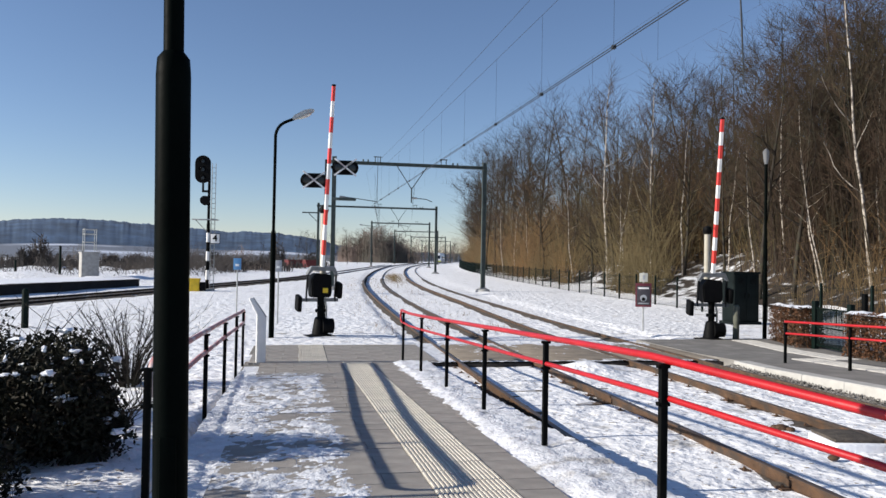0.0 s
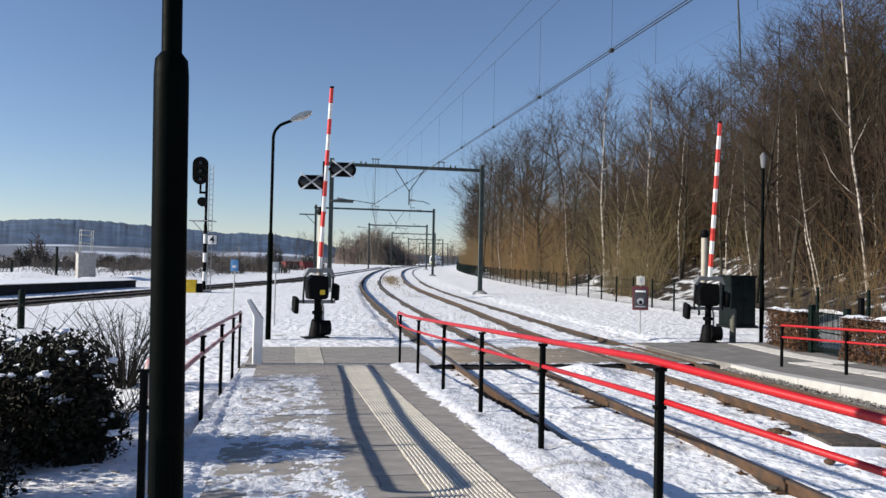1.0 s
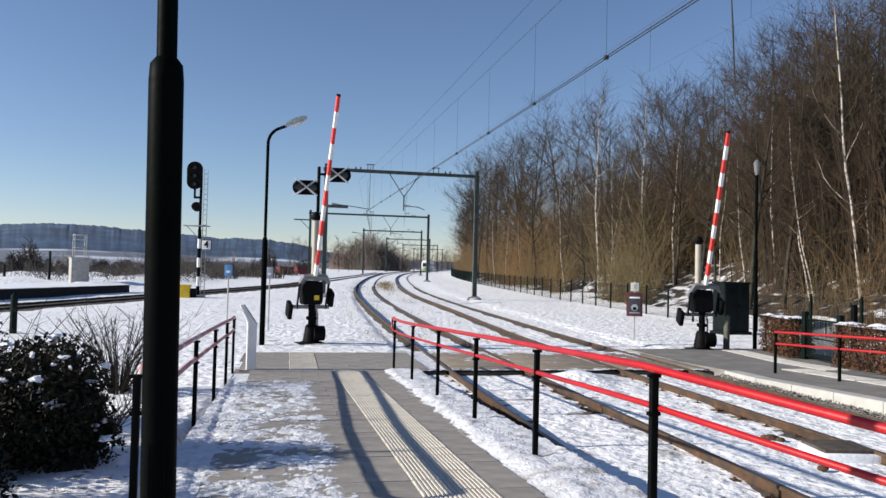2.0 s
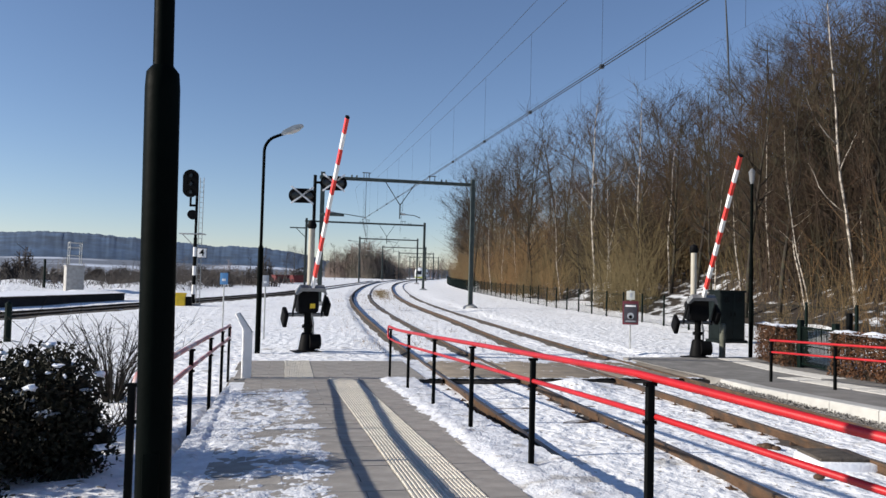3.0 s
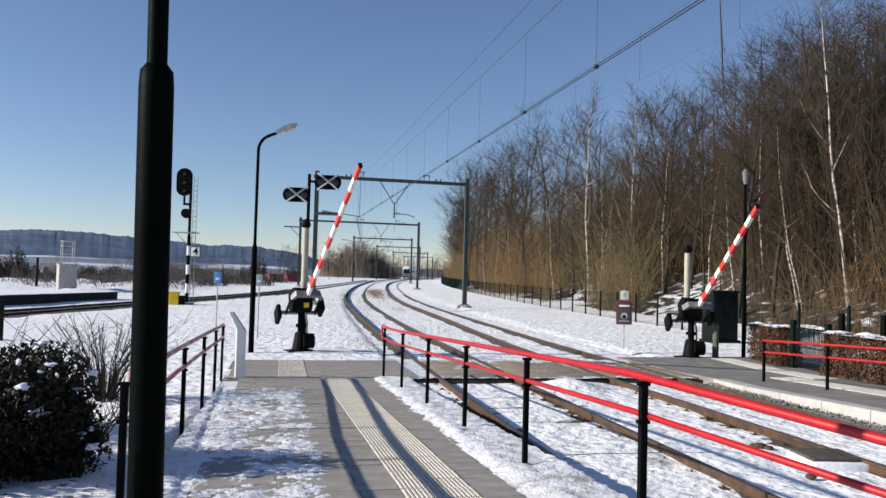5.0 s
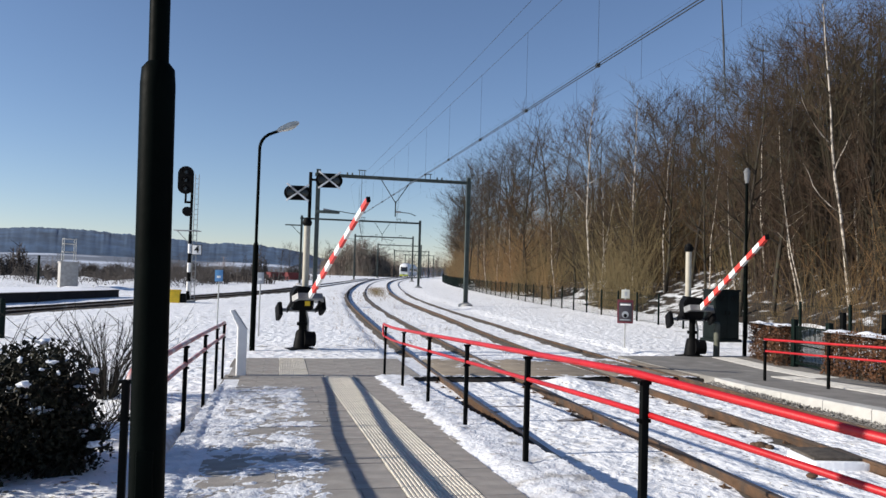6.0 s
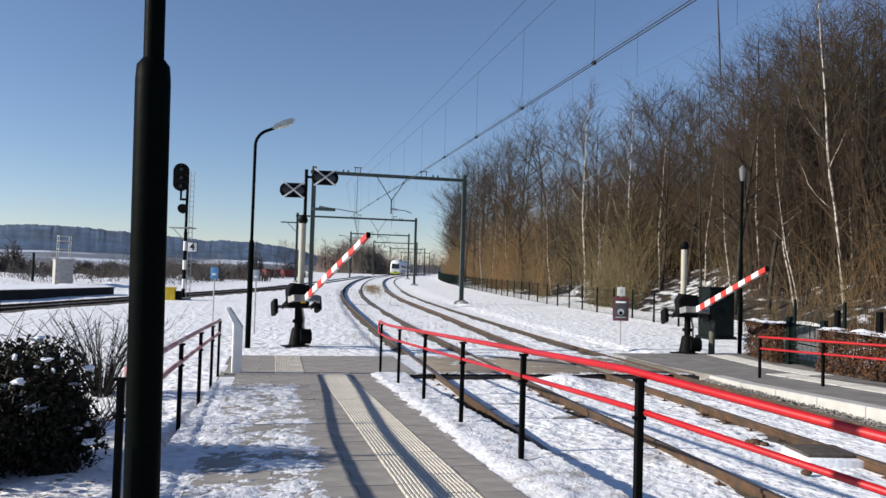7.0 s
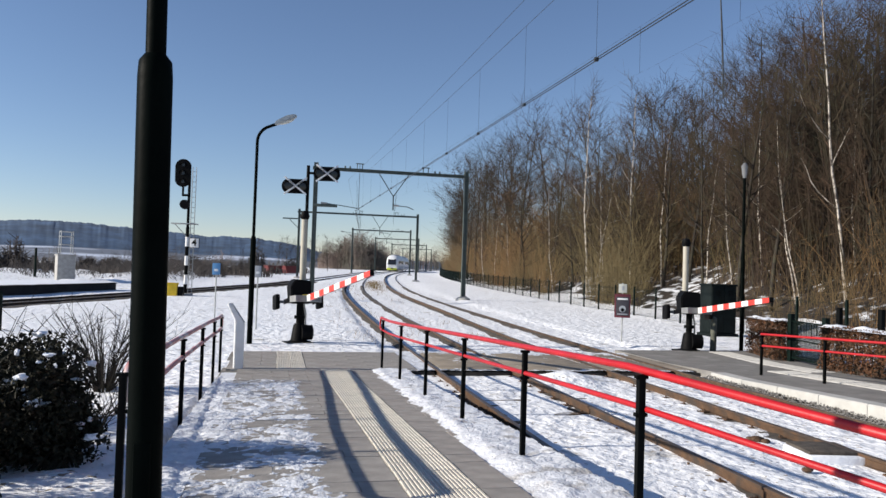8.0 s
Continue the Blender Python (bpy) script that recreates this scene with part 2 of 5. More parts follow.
def spread(lo, hi, fine_lo, fine_hi, fine, growth=1.16):
    vals = list(np.arange(fine_lo, fine_hi, fine))
    s, v = fine, fine_hi
    while v < hi:
        vals.append(v)
        s *= growth
        v += s
    vals.append(hi)
    s, v = fine, fine_lo
    while v > lo:
        s *= growth
        v -= s
        vals.insert(0, max(v, lo))
    return vals


def hollow(x, y):
    """Open snowy patches on the bank."""
    for cx, cy, dx, dy, lng, wid in ((19.8, 35.2, 0.485, 0.875, 8.0, 2.1), (20.0, 50.5, 0.368, 0.93, 6.0, 1.8)):
        a = (x - cx) * dx + (y - cy) * dy
        b = (x - cx) * dy - (y - cy) * dx
        if (a / lng) ** 2 + (b / wid) ** 2 < 0.9 + 1.3 * noise.noise(Vector((x * 0.9, y * 0.9, 0))) + 1.1 * noise.noise(Vector((x * 2.9, y * 2.9, 4))):
            return True
    return False


def build_ground():
    xs = spread(-1600, 1600, -4.0, 9.0, 0.14, 1.12)
    ys = spread(-300, 3200, 3.0, 21.0, 0.14, 1.045)
    verts = [(x, y, ground_z(x, y)) for y in ys for x in xs]
    nx = len(xs)
    faces = [(j * nx + i, j * nx + i + 1, (j + 1) * nx + i + 1, (j + 1) * nx + i)
             for j in range(len(ys) - 1) for i in range(nx - 1)]
    g = raw("ground", verts, faces, M["snow"], smooth=True)
    g.data.materials.append(M["litter"])
    g.data.materials.append(M["litter_snowy"])
    mi = [0] * len(faces)
    for k, f in enumerate(faces):
        x, y, _ = verts[f[0]]
        if x - line_x(y) > 14.6 and y > 14:
            mi[k] = 2 if hollow(x, y) else 1
    g.data.polygons.foreach_set("material_index", mi)
    tagged(g, "snow-covered ground beside the railway line", "ground", kind="structure")


build_ground()

# ---------------------------------------------------------------- tracks
RAIL = [(-0.065, -0.15), (0.065, -0.15), (0.065, -0.135), (0.012, -0.115), (0.012, -0.045), (0.034, -0.035), (0.034, -0.004),
        (0.026, 0.0), (-0.026, 0.0), (-0.034, -0.004), (-0.034, -0.035), (-0.012, -0.045), (-0.012, -0.115), (-0.065, -0.135)]


def sweep(centre, shift, lo, hi, cant=0.0):
    ys, y = [], lo
    while y < hi:
        ys.append(y)
        y += 0.6 if y < 40 else 2.5
    ys.append(hi)
    verts, faces, n = [], [], len(RAIL)
    for y in ys:
        for u, w in RAIL:
            verts.append((centre(y) + shift + u, y, grade(y) + w + cant * step01(y, 18, 40)))
    for j in range(len(ys) - 1):
        for k in range(n):
            faces.append((j * n + k, j * n + (k + 1) % n, (j + 1) * n + (k + 1) % n, (j + 1) * n + k))
    return verts, faces


def build_track(name, centre, lo, hi, label):
    tr = tagged(new(name), label, "railway track", kind="structure")
    for s, cant in ((-0.7525, 0.05), (0.7525, -0.05)):
        v, f = sweep(centre, s, lo, hi, cant if centre is not centre_3 else 0)
        r = raw("rail", v, f, M["rail_rust"], tr)
        r.data.materials.append(M["rail_top"])
        n = len(RAIL)
        r.data.polygons.foreach_set("material_index", [1 if k % n in (6, 7, 8) else 0 for k in range(len(f))])
    sl = mesh_of("sleeper", box((-1.27, -0.125, -0.2), (1.27, 0.125, -0.128), 0.015), M["sleeper"])
    fb = bmesh.new()
    for s in (-0.7525, 0.7525):
        for d in (-0.1, 0.1):
            add_box(fb, (s + d - 0.045, -0.06, -0.15), (s + d + 0.045, 0.05, -0.105))
            add_pipe(fb, [(s + d, 0, -0.11), (s + d, 0, -0.08)], 0.014, 6)
    fm = mesh_of("rail_clip", fb, M["clip"])
    y = max(lo, 2.0)
    while y < min(hi, 45):
        if not 14.2 < y < 17.6:
            for me in (sl, fm):
                o = new(me.name, me)
                o.parent = tr
                o.matrix_basis = pose(centre(y), y, grade(y) - (0.035 if y > 17 else 0), 0, 0, -math.degrees(math.atan(y / BEND)) if centre is not centre_3 else -18.5)
        y += 0.6
    return tr


build_track("track_1", centre_1, -12, 420, "rusty railway track bedded in snow")
build_track("track_2", centre_2, -12, 420, "rusty railway track bedded in snow beside the fence")
build_track("track_3", centre_3, 2, 160, "dark branch railway track across the snow field")



def build_ballast():
    """Dirty ballast that shows through the thin snow along the rails; past the crossing it also stands in for their
    shade.
    """
    verts, faces = [], []
    for centre, sides, y0, y1 in ((centre_1, (-1, 1), 17.7, 70), (centre_2, (-1, 1), 17.7, 70), (centre_2, (-1, 1), 3.0, 14.0), (centre_1, (1,), 3.0, 14.0)):
        for sd in sides:
            n = int((y1 - y0) / 0.11)
            b = len(verts)
            for j in range(n + 1):
                y = y0 + j * 0.11
                for i in range(8):
                    u = -0.35 + 0.1 * i
                    x = centre(y) + sd * 0.7525 + u
                    q = 0.6 * noise.noise(Vector((x * 1.1, y * 0.5, 6))) + 0.5 * noise.noise(Vector((x * 5, y * 5, 2)))
                    # past the crossing a narrow dark ribbon covers ballast and rail shade alike
                    cover = -0.14 - 2.3 * max(0, abs(u) - 0.09) if y < 17 else 0.05 - 7.0 * max(0, abs(u) - 0.06)
                    verts.append((x, y, grade(y) - (0.115 if y < 17 else 0.07) + max(-0.12, 0.06 * (q * (1.0 if y < 17 else 0.6) + cover))))
            for j in range(n):
                for i in range(7):
                    k = b + j * 8 + i
                    faces.append((k, k + 1, k + 9, k + 8))
    b, n = len(verts), 280
    for j in range(n + 1):
        y = 18 + j * 0.22
        for i in range(15):
            u = -1.9 + 0.27 * i
            x = centre_3(y) + u
            q = 0.7 * noise.noise(Vector((x * 1.6, y * 1.6, 3))) + 0.5 * noise.noise(Vector((x * 5, y * 5, 8)))
            verts.append((x, y, grade(y) - 0.10 + max(-0.09, 0.06 * (q + 0.22 - 1.1 * max(0, abs(u) - 1.5)))))
    for j in range(n):
        for i in range(14):
            k = b + j * 15 + i
            faces.append((k, k + 1, k + 16, k + 15))
    tagged(raw("ballast", verts, faces, M["ballast"], smooth=True), "dirty brown ballast showing through snow, with shade beside the rails painted in", "ballast", kind="stuff")


build_ballast()

# ---------------------------------------------------------------- crossing and platforms
CROSS_LO, CROSS_HI = 14.35, 17.45


def build_crossing():
    rd = tagged(new("road"), "level crossing deck of brown panels between the rails", "level crossing", kind="structure")
    bands = [(1.1, centre_1(16) - 0.84), (centre_1(16) - 0.67, centre_1(16) + 0.67), (centre_1(16) + 0.84, centre_2(16) - 0.84),
             (centre_2(16) - 0.67, centre_2(16) + 0.67), (centre_2(16) + 0.84, 8.6)]
    for lo, hi in bands[1:]:
        k = 3
        for i in range(k):
            a = CROSS_LO + (CROSS_HI - CROSS_LO) * i / k
            b = CROSS_LO + (CROSS_HI - CROSS_LO) * (i + 1) / k
            part("crossing_panel", box((lo, a + 0.006, -0.16), (hi, b - 0.006, -0.004 - 0.004 * ((i * 7) % 3)), 0.012), M["crossing"], rd)
        part("edge_beam", box((lo - 0.02, CROSS_LO - 0.16, -0.2), (hi + 0.02, CROSS_LO - 0.004, -0.035), 0.02), M["dark_beam"], rd, "dark tarred edge beam")
        part("edge_beam", box((lo - 0.02, CROSS_HI + 0.004, -0.2), (hi + 0.02, CROSS_HI + 0.14, -0.04), 0.02), M["dark_beam"], rd, "dark tarred edge beam")
    part("edge_beam", box((1.75, CROSS_LO - 0.16, -0.2), (bands[0][1], CROSS_LO - 0.004, -0.03), 0.02), M["dark_beam"], rd, "dark tarred edge beam")


build_crossing()


def tile_mesh(name, w, d, h, material, ribs=0):
    bm = bmesh.new()
    add_box(bm, (-w / 2, -d / 2, -h), (w / 2, d / 2, 0))
    if ribs:
        p = w / ribs
        for i in range(ribs):
            c = -w / 2 + (i + 0.5) * p
            add_prism(bm, [(c - p * 0.32, 0.0), (c - p * 0.22, 0.007), (c + p * 0.22, 0.007), (c + p * 0.32, 0.0)], 1, -d / 2 + 0.004, d / 2 - 0.004)
    return mesh_of(name, bm, material, smooth=False)



def strip_x(y):
    """The left edge of the ribbed strip, which runs a little askew."""
    return 0.845 + (14.0 - y) * 0.009


def build_platform():
    pf = tagged(new("platform_floor"), "grey concrete-tiled platform sloping down to the crossing", "platform", kind="structure")
    # bed under the tiles, in steps that follow the slope
    v, f = [], []
    ys = [-8, 4.4, 13.5, 14.35, 17.4]
    for y in ys:
        r = 2.47 if y < 14.4 else 2.8
        for x, z in ((-0.95, -0.4), (-0.95, ramp(y) - 0.03), (r, ramp(y) - 0.03), (r, -0.4)):
            v.append((x, y, z))
    for j in range(len(ys) - 1):
        for k in range(4):
            f.append((j * 4 + k, j * 4 + (k + 1) % 4, j * 4 + 4 + (k + 1) % 4, j * 4 + 4 + k))
    f += [(0, 3, 2, 1), (16, 17, 18, 19)]
    bed = raw("bed", v, f, M["joint"], pf)
    tile = tile_mesh("paver", 0.594, 0.294, 0.03, M["paver"])
    half = tile_mesh("paver", 0.294, 0.294, 0.03, M["paver"])
    rib = tile_mesh("tactile_tile", 0.268, 0.298, 0.03, M["tactile"], 8)
    rng = random.Random(4)
    tilt = math.degrees(math.atan(-0.0417))

    def put(me, x, y):
        o = new(me.name, me)
        o.parent = pf
        s = tilt if 4.4 < y < 13.5 else 0
        o.matrix_basis = pose(x, y, ramp(y) + rng.uniform(-0.002, 0.002), s + rng.uniform(-0.2, 0.2), rng.uniform(-0.2, 0.2), 0)

    y, row = 3.0, 0
    while y < 17.3:
        up = y > 14.3
        sx = strip_x(y) if not up else 0.03
        # ribbed tiles, two wide
        if not up or y < 17.2:
            for k in range(2):
                put(rib, sx + 0.135 + 0.27 * k, y)
        left = -0.85 if not up else -0.9
        right = 1.95 if not up else 2.75
        x = sx - 0.003
        first = row % 2 == 0
        while x - 0.3 > left:
            w = 0.3 if (first or x - 0.6 < left) else 0.6
            put(half if w == 0.3 else tile, x - w / 2, y)
            x -= w
            first = False
        x, first = sx + 0.543, row % 2 == 1
        while x + 0.3 < right + 0.1:
            w = 0.3 if (first or x + 0.6 > right + 0.1) else 0.6
            put(half if w == 0.3 else tile, x + w / 2, y)
            x += w
            first = False
        y += 0.3
        row += 1
    # the rest of the paving, behind the near tiles
    v, f = [], []
    rows = [(-7.8 + 0.3 * k) for k in range(36)]
    for k, yy in enumerate(rows):
        x = -0.85 - 0.3 * (k % 2)
        while x < 2.4:
            a, c = max(x, -0.93) + 0.003, min(x + 0.6, 2.4) - 0.003
            b = len(v)
            if c - a > 0.05:
                z = ramp(yy)
                for q, w in ((a, yy - 0.147), (c, yy - 0.147), (c, yy + 0.147), (a, yy + 0.147)):
                    v += [(q, w, z - 0.03), (q, w, z)]
                f += [(b + 1, b + 3, b + 5, b + 7), (b, b + 2, b + 3, b + 1), (b + 2, b + 4, b + 5, b + 3), (b + 4, b + 6, b + 7, b + 5), (b + 6, b, b + 1, b + 7)]
            x += 0.6
    tagged(raw("paving_rest", v, f, M["paver"], pf), kind="stuff")
    # concrete edge along the track
    for i in range(19):
        a = -8.6 + i * 1.2
        b = a + 1.19
        v, f = [], []
        for yy in (a, b):
            for x, z in ((2.28, -0.45), (2.28, ramp(yy) - 0.025), (2.47, ramp(yy) - 0.025), (2.49, ramp(yy) - 0.045), (2.49, -0.45)):
                v.append((x, yy, z))
        f = [(0, 1, 2, 3, 4), (9, 8, 7, 6, 5)] + [(k, k + 5, (k + 1) % 5 + 5, (k + 1) % 5) for k in range(5)]
        raw("edge_block", v, f, M["dark_beam"], pf)


build_platform()


def snow_sheet(name, label, x0, x1, y0, y1, base, cover, step=0.05, amp=0.05, seed=0.0, mat_="snow_worn"):
    """A thin uneven layer of snow that lies above the surface only where its cover is thick enough."""
    nx, ny = int((x1 - x0) / step) + 1, int((y1 - y0) / step) + 1
    verts, faces = [], []
    for j in range(ny):
        y = y0 + j * step
        for i in range(nx):
            x = x0 + i * step
            q = Vector((x * 2.9, y * 2.5, seed))
            n = 0.42 * noise.noise(q) + 0.34 * noise.noise(q * 3.3) + 0.40 * noise.noise(q * 8.3)
            verts.append((x, y, base(y) + max(-0.028, amp * (n + cover(x, y)))))
    for j in range(ny - 1):
        for i in range(nx - 1):
            faces.append((j * nx + i, j * nx + i + 1, (j + 1) * nx + i + 1, (j + 1) * nx + i))
    return tagged(raw(name, verts, faces, M[mat_], smooth=True), label, "snow", kind="stuff")


def cover_left(x, y):
    c = 0.06 - 0.03 * max(0, 9 - y)
    c -= 3.0 * max(0, x - (0.30 + 0.010 * (13 - y)))
    edge = -0.64 - 0.027 * (y - 5.2)
    if x < edge - 0.03:
        c += 0.25
    elif x < edge + 0.07:
        c -= 0.15
    c -= 0.9 * max(0, y - 12.4)
    return c


def cover_right(x, y):
    edge = 1.79 + 0.06 * max(0, 6 - y)
    return 6.0 * (x - edge) if x < edge + 0.125 else 0.75


snow_sheet("snow_patch", "trodden patchy snow on the grey platform tiles", -0.92, 0.75, -2.0, 14.0, ramp, cover_left, 0.026, 0.04, 1.3)
snow_sheet("snow_strip", "snow along the platform edge under the railing", 1.4, 2.47, -6.0, 14.2, ramp, cover_right, 0.04, 0.045, 5.1)



def cover_deck(x, y):
    """Remains of snow on the crossing, mostly along its two edges and off the wheel tracks."""
    near_edge = max(0.0, 1 - (y - 14.2) / 0.5, 1 - (17.6 - y) / 0.7)
    return -0.62 + 0.62 * near_edge


snow_sheet("snow_remains", "thin remains of snow on the crossing deck", 2.5, 8.5, 14.2, 17.6, lambda y: 0.0, cover_deck, 0.045, 0.035, 8.4)

# dark strip added to paint the shaded gap between platform edge and rail black
tr = tagged(new("cable_trough"), "added dark strip that blackens the shaded gap between platform edge and rail", "cable trough", kind="structure")
part("trough_floor", box((2.47, -8, -0.40), (2.86, 12.0, -0.34)), M["dark_beam"], tr)
part("trough_wall", box((2.80, -8, -0.40), (2.86, 12.0, -0.16)), M["dark_beam"], tr)

# the far platform
def ramp_r(y):
    return 0.23 * (1 - min(1, max(0, (y - 8.0) / 7.5)))


def build_far_platform():
    pf = tagged(new("platform_far"), "grey asphalt far platform with pale concrete edge blocks", "platform", kind="structure")
    v, f = [], []
    ys = [-8, 8.0, 15.5, 18.3]
    for y in ys:
        for x, z in ((8.58 if y < 14.5 else 8.62, -0.4), (8.58 if y < 14.5 else 8.62, ramp_r(y)), (13.2, ramp_r(y) + 0.02), (13.2, -0.4)):
            v.append((x, y, z))
    for j in range(len(ys) - 1):
        for k in range(4):
            f.append((j * 4 + k, j * 4 + (k + 1) % 4, j * 4 + 4 + (k + 1) % 4, j * 4 + 4 + k))
    f += [(0, 3, 2, 1), (12, 13, 14, 15)]
    raw("slab", v, f, M["asphalt"], pf)
    for i in range(12):
        b = 13.3 - i * 1.0
        a = b - 0.99
        v = []
        for yy in (a, b):
            t = max(0.10, ramp_r(yy) + 0.004)
            for x, z in ((8.29, 0.0), (8.29, t - 0.02), (8.31, t), (8.60, t), (8.60, -0.05)):
                v.append((x, yy, z))
        f = [(0, 1, 2, 3, 4), (9, 8, 7, 6, 5)] + [(k, k + 5, (k + 1) % 5 + 5, (k + 1) % 5) for k in range(5)]
        raw("edge_block", v, f, M["edge_white"], pf)
    # pale tactile band
    rib = tile_mesh("tactile_tile", 0.298, 0.298, 0.03, M["concrete"], 8)
    tilt = math.degrees(math.atan(-0.23 / 7.5))
    for rows, y0, at in ((15, 17.8, lambda y: 11.25 - (17.8 - y) * 0.11), (26, 13.6, lambda y: 10.0)):
        for i in range(rows):
            y = y0 - i * 0.3
            for k in range(2):
                o = new("tactile_tile", rib)
                o.parent = pf
                o.matrix_basis = pose(at(y) + 0.3 * k, y, ramp_r(y) + 0.018, tilt if 8 < y < 15.5 else 0, 0, 0)


build_far_platform()


def build_gravel():
    """Loose grey ballast heaped against the far platform edge."""
    rg = random.Random(61)
    verts, faces = [], []
    for k in range(3600):
        x, y = 8.02 + 0.30 * rg.random() ** 0.8, rg.uniform(3.0, 13.4)
        z = -0.10 + 0.42 * max(0, x - 8.02) + rg.uniform(-0.01, 0.02)
        s = rg.uniform(0.012, 0.024)
        b = len(verts)
        for dx, dy, dz in ((1, 0, 0), (-1, 0, 0), (0, 1, 0), (0, -1, 0), (0, 0, 0.8), (0, 0, -0.8)):
            verts.append((x + s * (dx + rg.uniform(-0.3, 0.3)), y + s * (dy + rg.uniform(-0.3, 0.3)), z + s * (dz + rg.uniform(-0.3, 0.3))))
        for t in ((0, 2, 4), (2, 1, 4), (1, 3, 4), (3, 0, 4), (2, 0, 5), (1, 2, 5), (3, 1, 5), (0, 3, 5)):
            faces.append(tuple(b + q for q in t))
    tagged(raw("ballast", verts, faces, M["gravel"]), "loose grey ballast stones against the platform edge", "ballast", kind="stuff")


build_gravel()

# ---------------------------------------------------------------- railings


GAP = 0.225


def build_railing(name, posts, x_of, z_of, height, tube, low_tube, tube_mat, label, end_lo, end_hi, closed=True):
    """Posts with two tubes that bend into one another at the ends."""
    rl = thing(name, Matrix(), label, "railing")
    for y in posts:
        x, z = x_of(y), z_of(y)
        bm = box((x - 0.022, y - 0.022, z - 0.22), (x + 0.022, y + 0.022, z + height - 0.03), 0.004)
        part("post", bm, M["black_paint"], rl, "black square steel post")
        for h in (height, height - GAP):
            part("bracket", box((x - 0.038, y - 0.02, z + h - 0.052), (x + 0.038, y + 0.02, z + h - 0.03), 0.003), M["black_paint"], rl)
    lo, hi = end_lo, end_hi
    top = [(x_of(y), y, z_of(y) + height) for y in np.linspace(lo, hi, 14)]
    bot = [(x_of(y), y, z_of(y) + height - GAP) for y in np.linspace(lo, hi, 14)]

    def bend(y0, sign):
        pts = []
        for k in range(1, 8):
            a = math.pi * k / 8
            y = y0 + sign * 0.12 * math.sin(a)
            pts.append((x_of(y0), y, z_of(y0) + height - GAP / 2 + GAP / 2 * math.cos(a)))
        return pts
    part("top_tube", pipe(top, tube, 12), tube_mat, rl)
    part("lower_tube", pipe(bot, low_tube, 12), tube_mat, rl)
    if closed:
        part("end_bend", pipe([top[-1]] + bend(hi, 1) + [bot[-1]], low_tube, 12), tube_mat, rl)
    part("end_bend", pipe([top[0]] + bend(lo, -1) + [bot[0]], low_tube, 12), tube_mat, rl)
    return rl


build_railing("railing", [14.4, 12.4, 10.35, 8.3, 6.25, 4.18, 2.6], lambda y: 2.085 - (y - 8) * 0.014 + 0.27 * max(0, 4.2 - y),
              lambda y: ramp(y) - 0.06 * max(0, 4.2 - y), 0.955, 0.0245, 0.019, M["red_paint"], "red tube railing on black posts along the platform edge", 2.45, 14.65)
build_railing("railing", [14.1, 12.6, 10.65, 8.5, 6.7, 4.95], lambda y: -0.965 + 0.02 * max(0, 8 - y), lambda y: ramp(y) + 0.10 * step01(y, 6, 14), 0.875, 0.026, 0.024, M["pink_paint"],
              "faded pink tube railing on black posts beside the bushes", 5.2, 14.1)
build_railing("railing", [13.1, 11.7, 10.3, 8.9], lambda y: 9.25 + (13.1 - y) * 0.2, ramp_r, 0.80, 0.022, 0.02, M["red_paint"],
              "red tube railing on black posts on the far platform", 7.5, 13.12, False)

# ---------------------------------------------------------------- lamps and poles


def build_lamp(at, arm, label, tall=4.95, seg=2.62, r0=0.066, r1=0.038, lean=0.0):
    x, y, z = at
    lp = thing("street_lamp", pose(x, y, z, 0, lean, 0), label, "street lamp", "platform lamps")
    part("lower_pole", pipe([(0, 0, -0.3), (0, 0, seg - 0.1), (0, 0, seg - 0.03), (0, 0, seg + 0.02)], [r0, r0, r0 * 0.95, r1 * 1.1], 20), M["dark_green"], lp)
    pts = [(0, 0, seg), (0, 0, tall)]
    if arm:
        for k in range(1, 9):
            a = radians(70) * k / 8
            pts.append((0.42 * (1 - math.cos(a)), 0, tall + 0.42 * math.sin(a)))
        ex, ez = pts[-1][0], pts[-1][2]
        pts.append((ex + 0.16, 0, ez + 0.07))
        part("upper_pole", pipe(pts, r1, 14), M["dark_green"], lp)
        bm = bmesh.new()
        add_prism(bm, [(-0.06, 0.0), (0.02, 0.07), (0.30, 0.115), (0.50, 0.09), (0.56, 0.03), (0.48, -0.01), (0.0, -0.03)], 1, -0.10, 0.10)
        bmesh.ops.bevel(bm, geom=list(bm.edges), offset=0.02, segments=2, affect="EDGES")
        hd = part("lamp_head", bm, M["galv"], lp, "grey cobra lamp head")
        hd.matrix_basis = pose(ex + 0.16, 0, ez + 0.07, 0, -22, 0)
        bm = bmesh.new()
        bmesh.ops.create_uvsphere(bm, u_segments=16, v_segments=8, radius=0.5)
        for v in bm.verts:
            v.co = Vector((v.co.x * 0.40 + 0.26, v.co.y * 0.16, v.co.z * 0.11 - 0.015))
        part("diffuser", bm, M["glass_lamp"], hd, "clear plastic lamp cover")
    else:
        part("upper_pole", pipe(pts, r1, 14), M["dark_green"], lp)
        bm = pipe([(0, 0, tall), (0, 0, tall + 0.06), (0, 0, tall + 0.08), (0, 0, tall + 0.30), (0, 0, tall + 0.32), (0, 0, tall + 0.42)],
                  [0.045, 0.05, 0.06, 0.085, 0.095, 0.03], 14)
        part("lantern", bm, M["yoke_grey"], lp, "small grey lantern")
    return lp


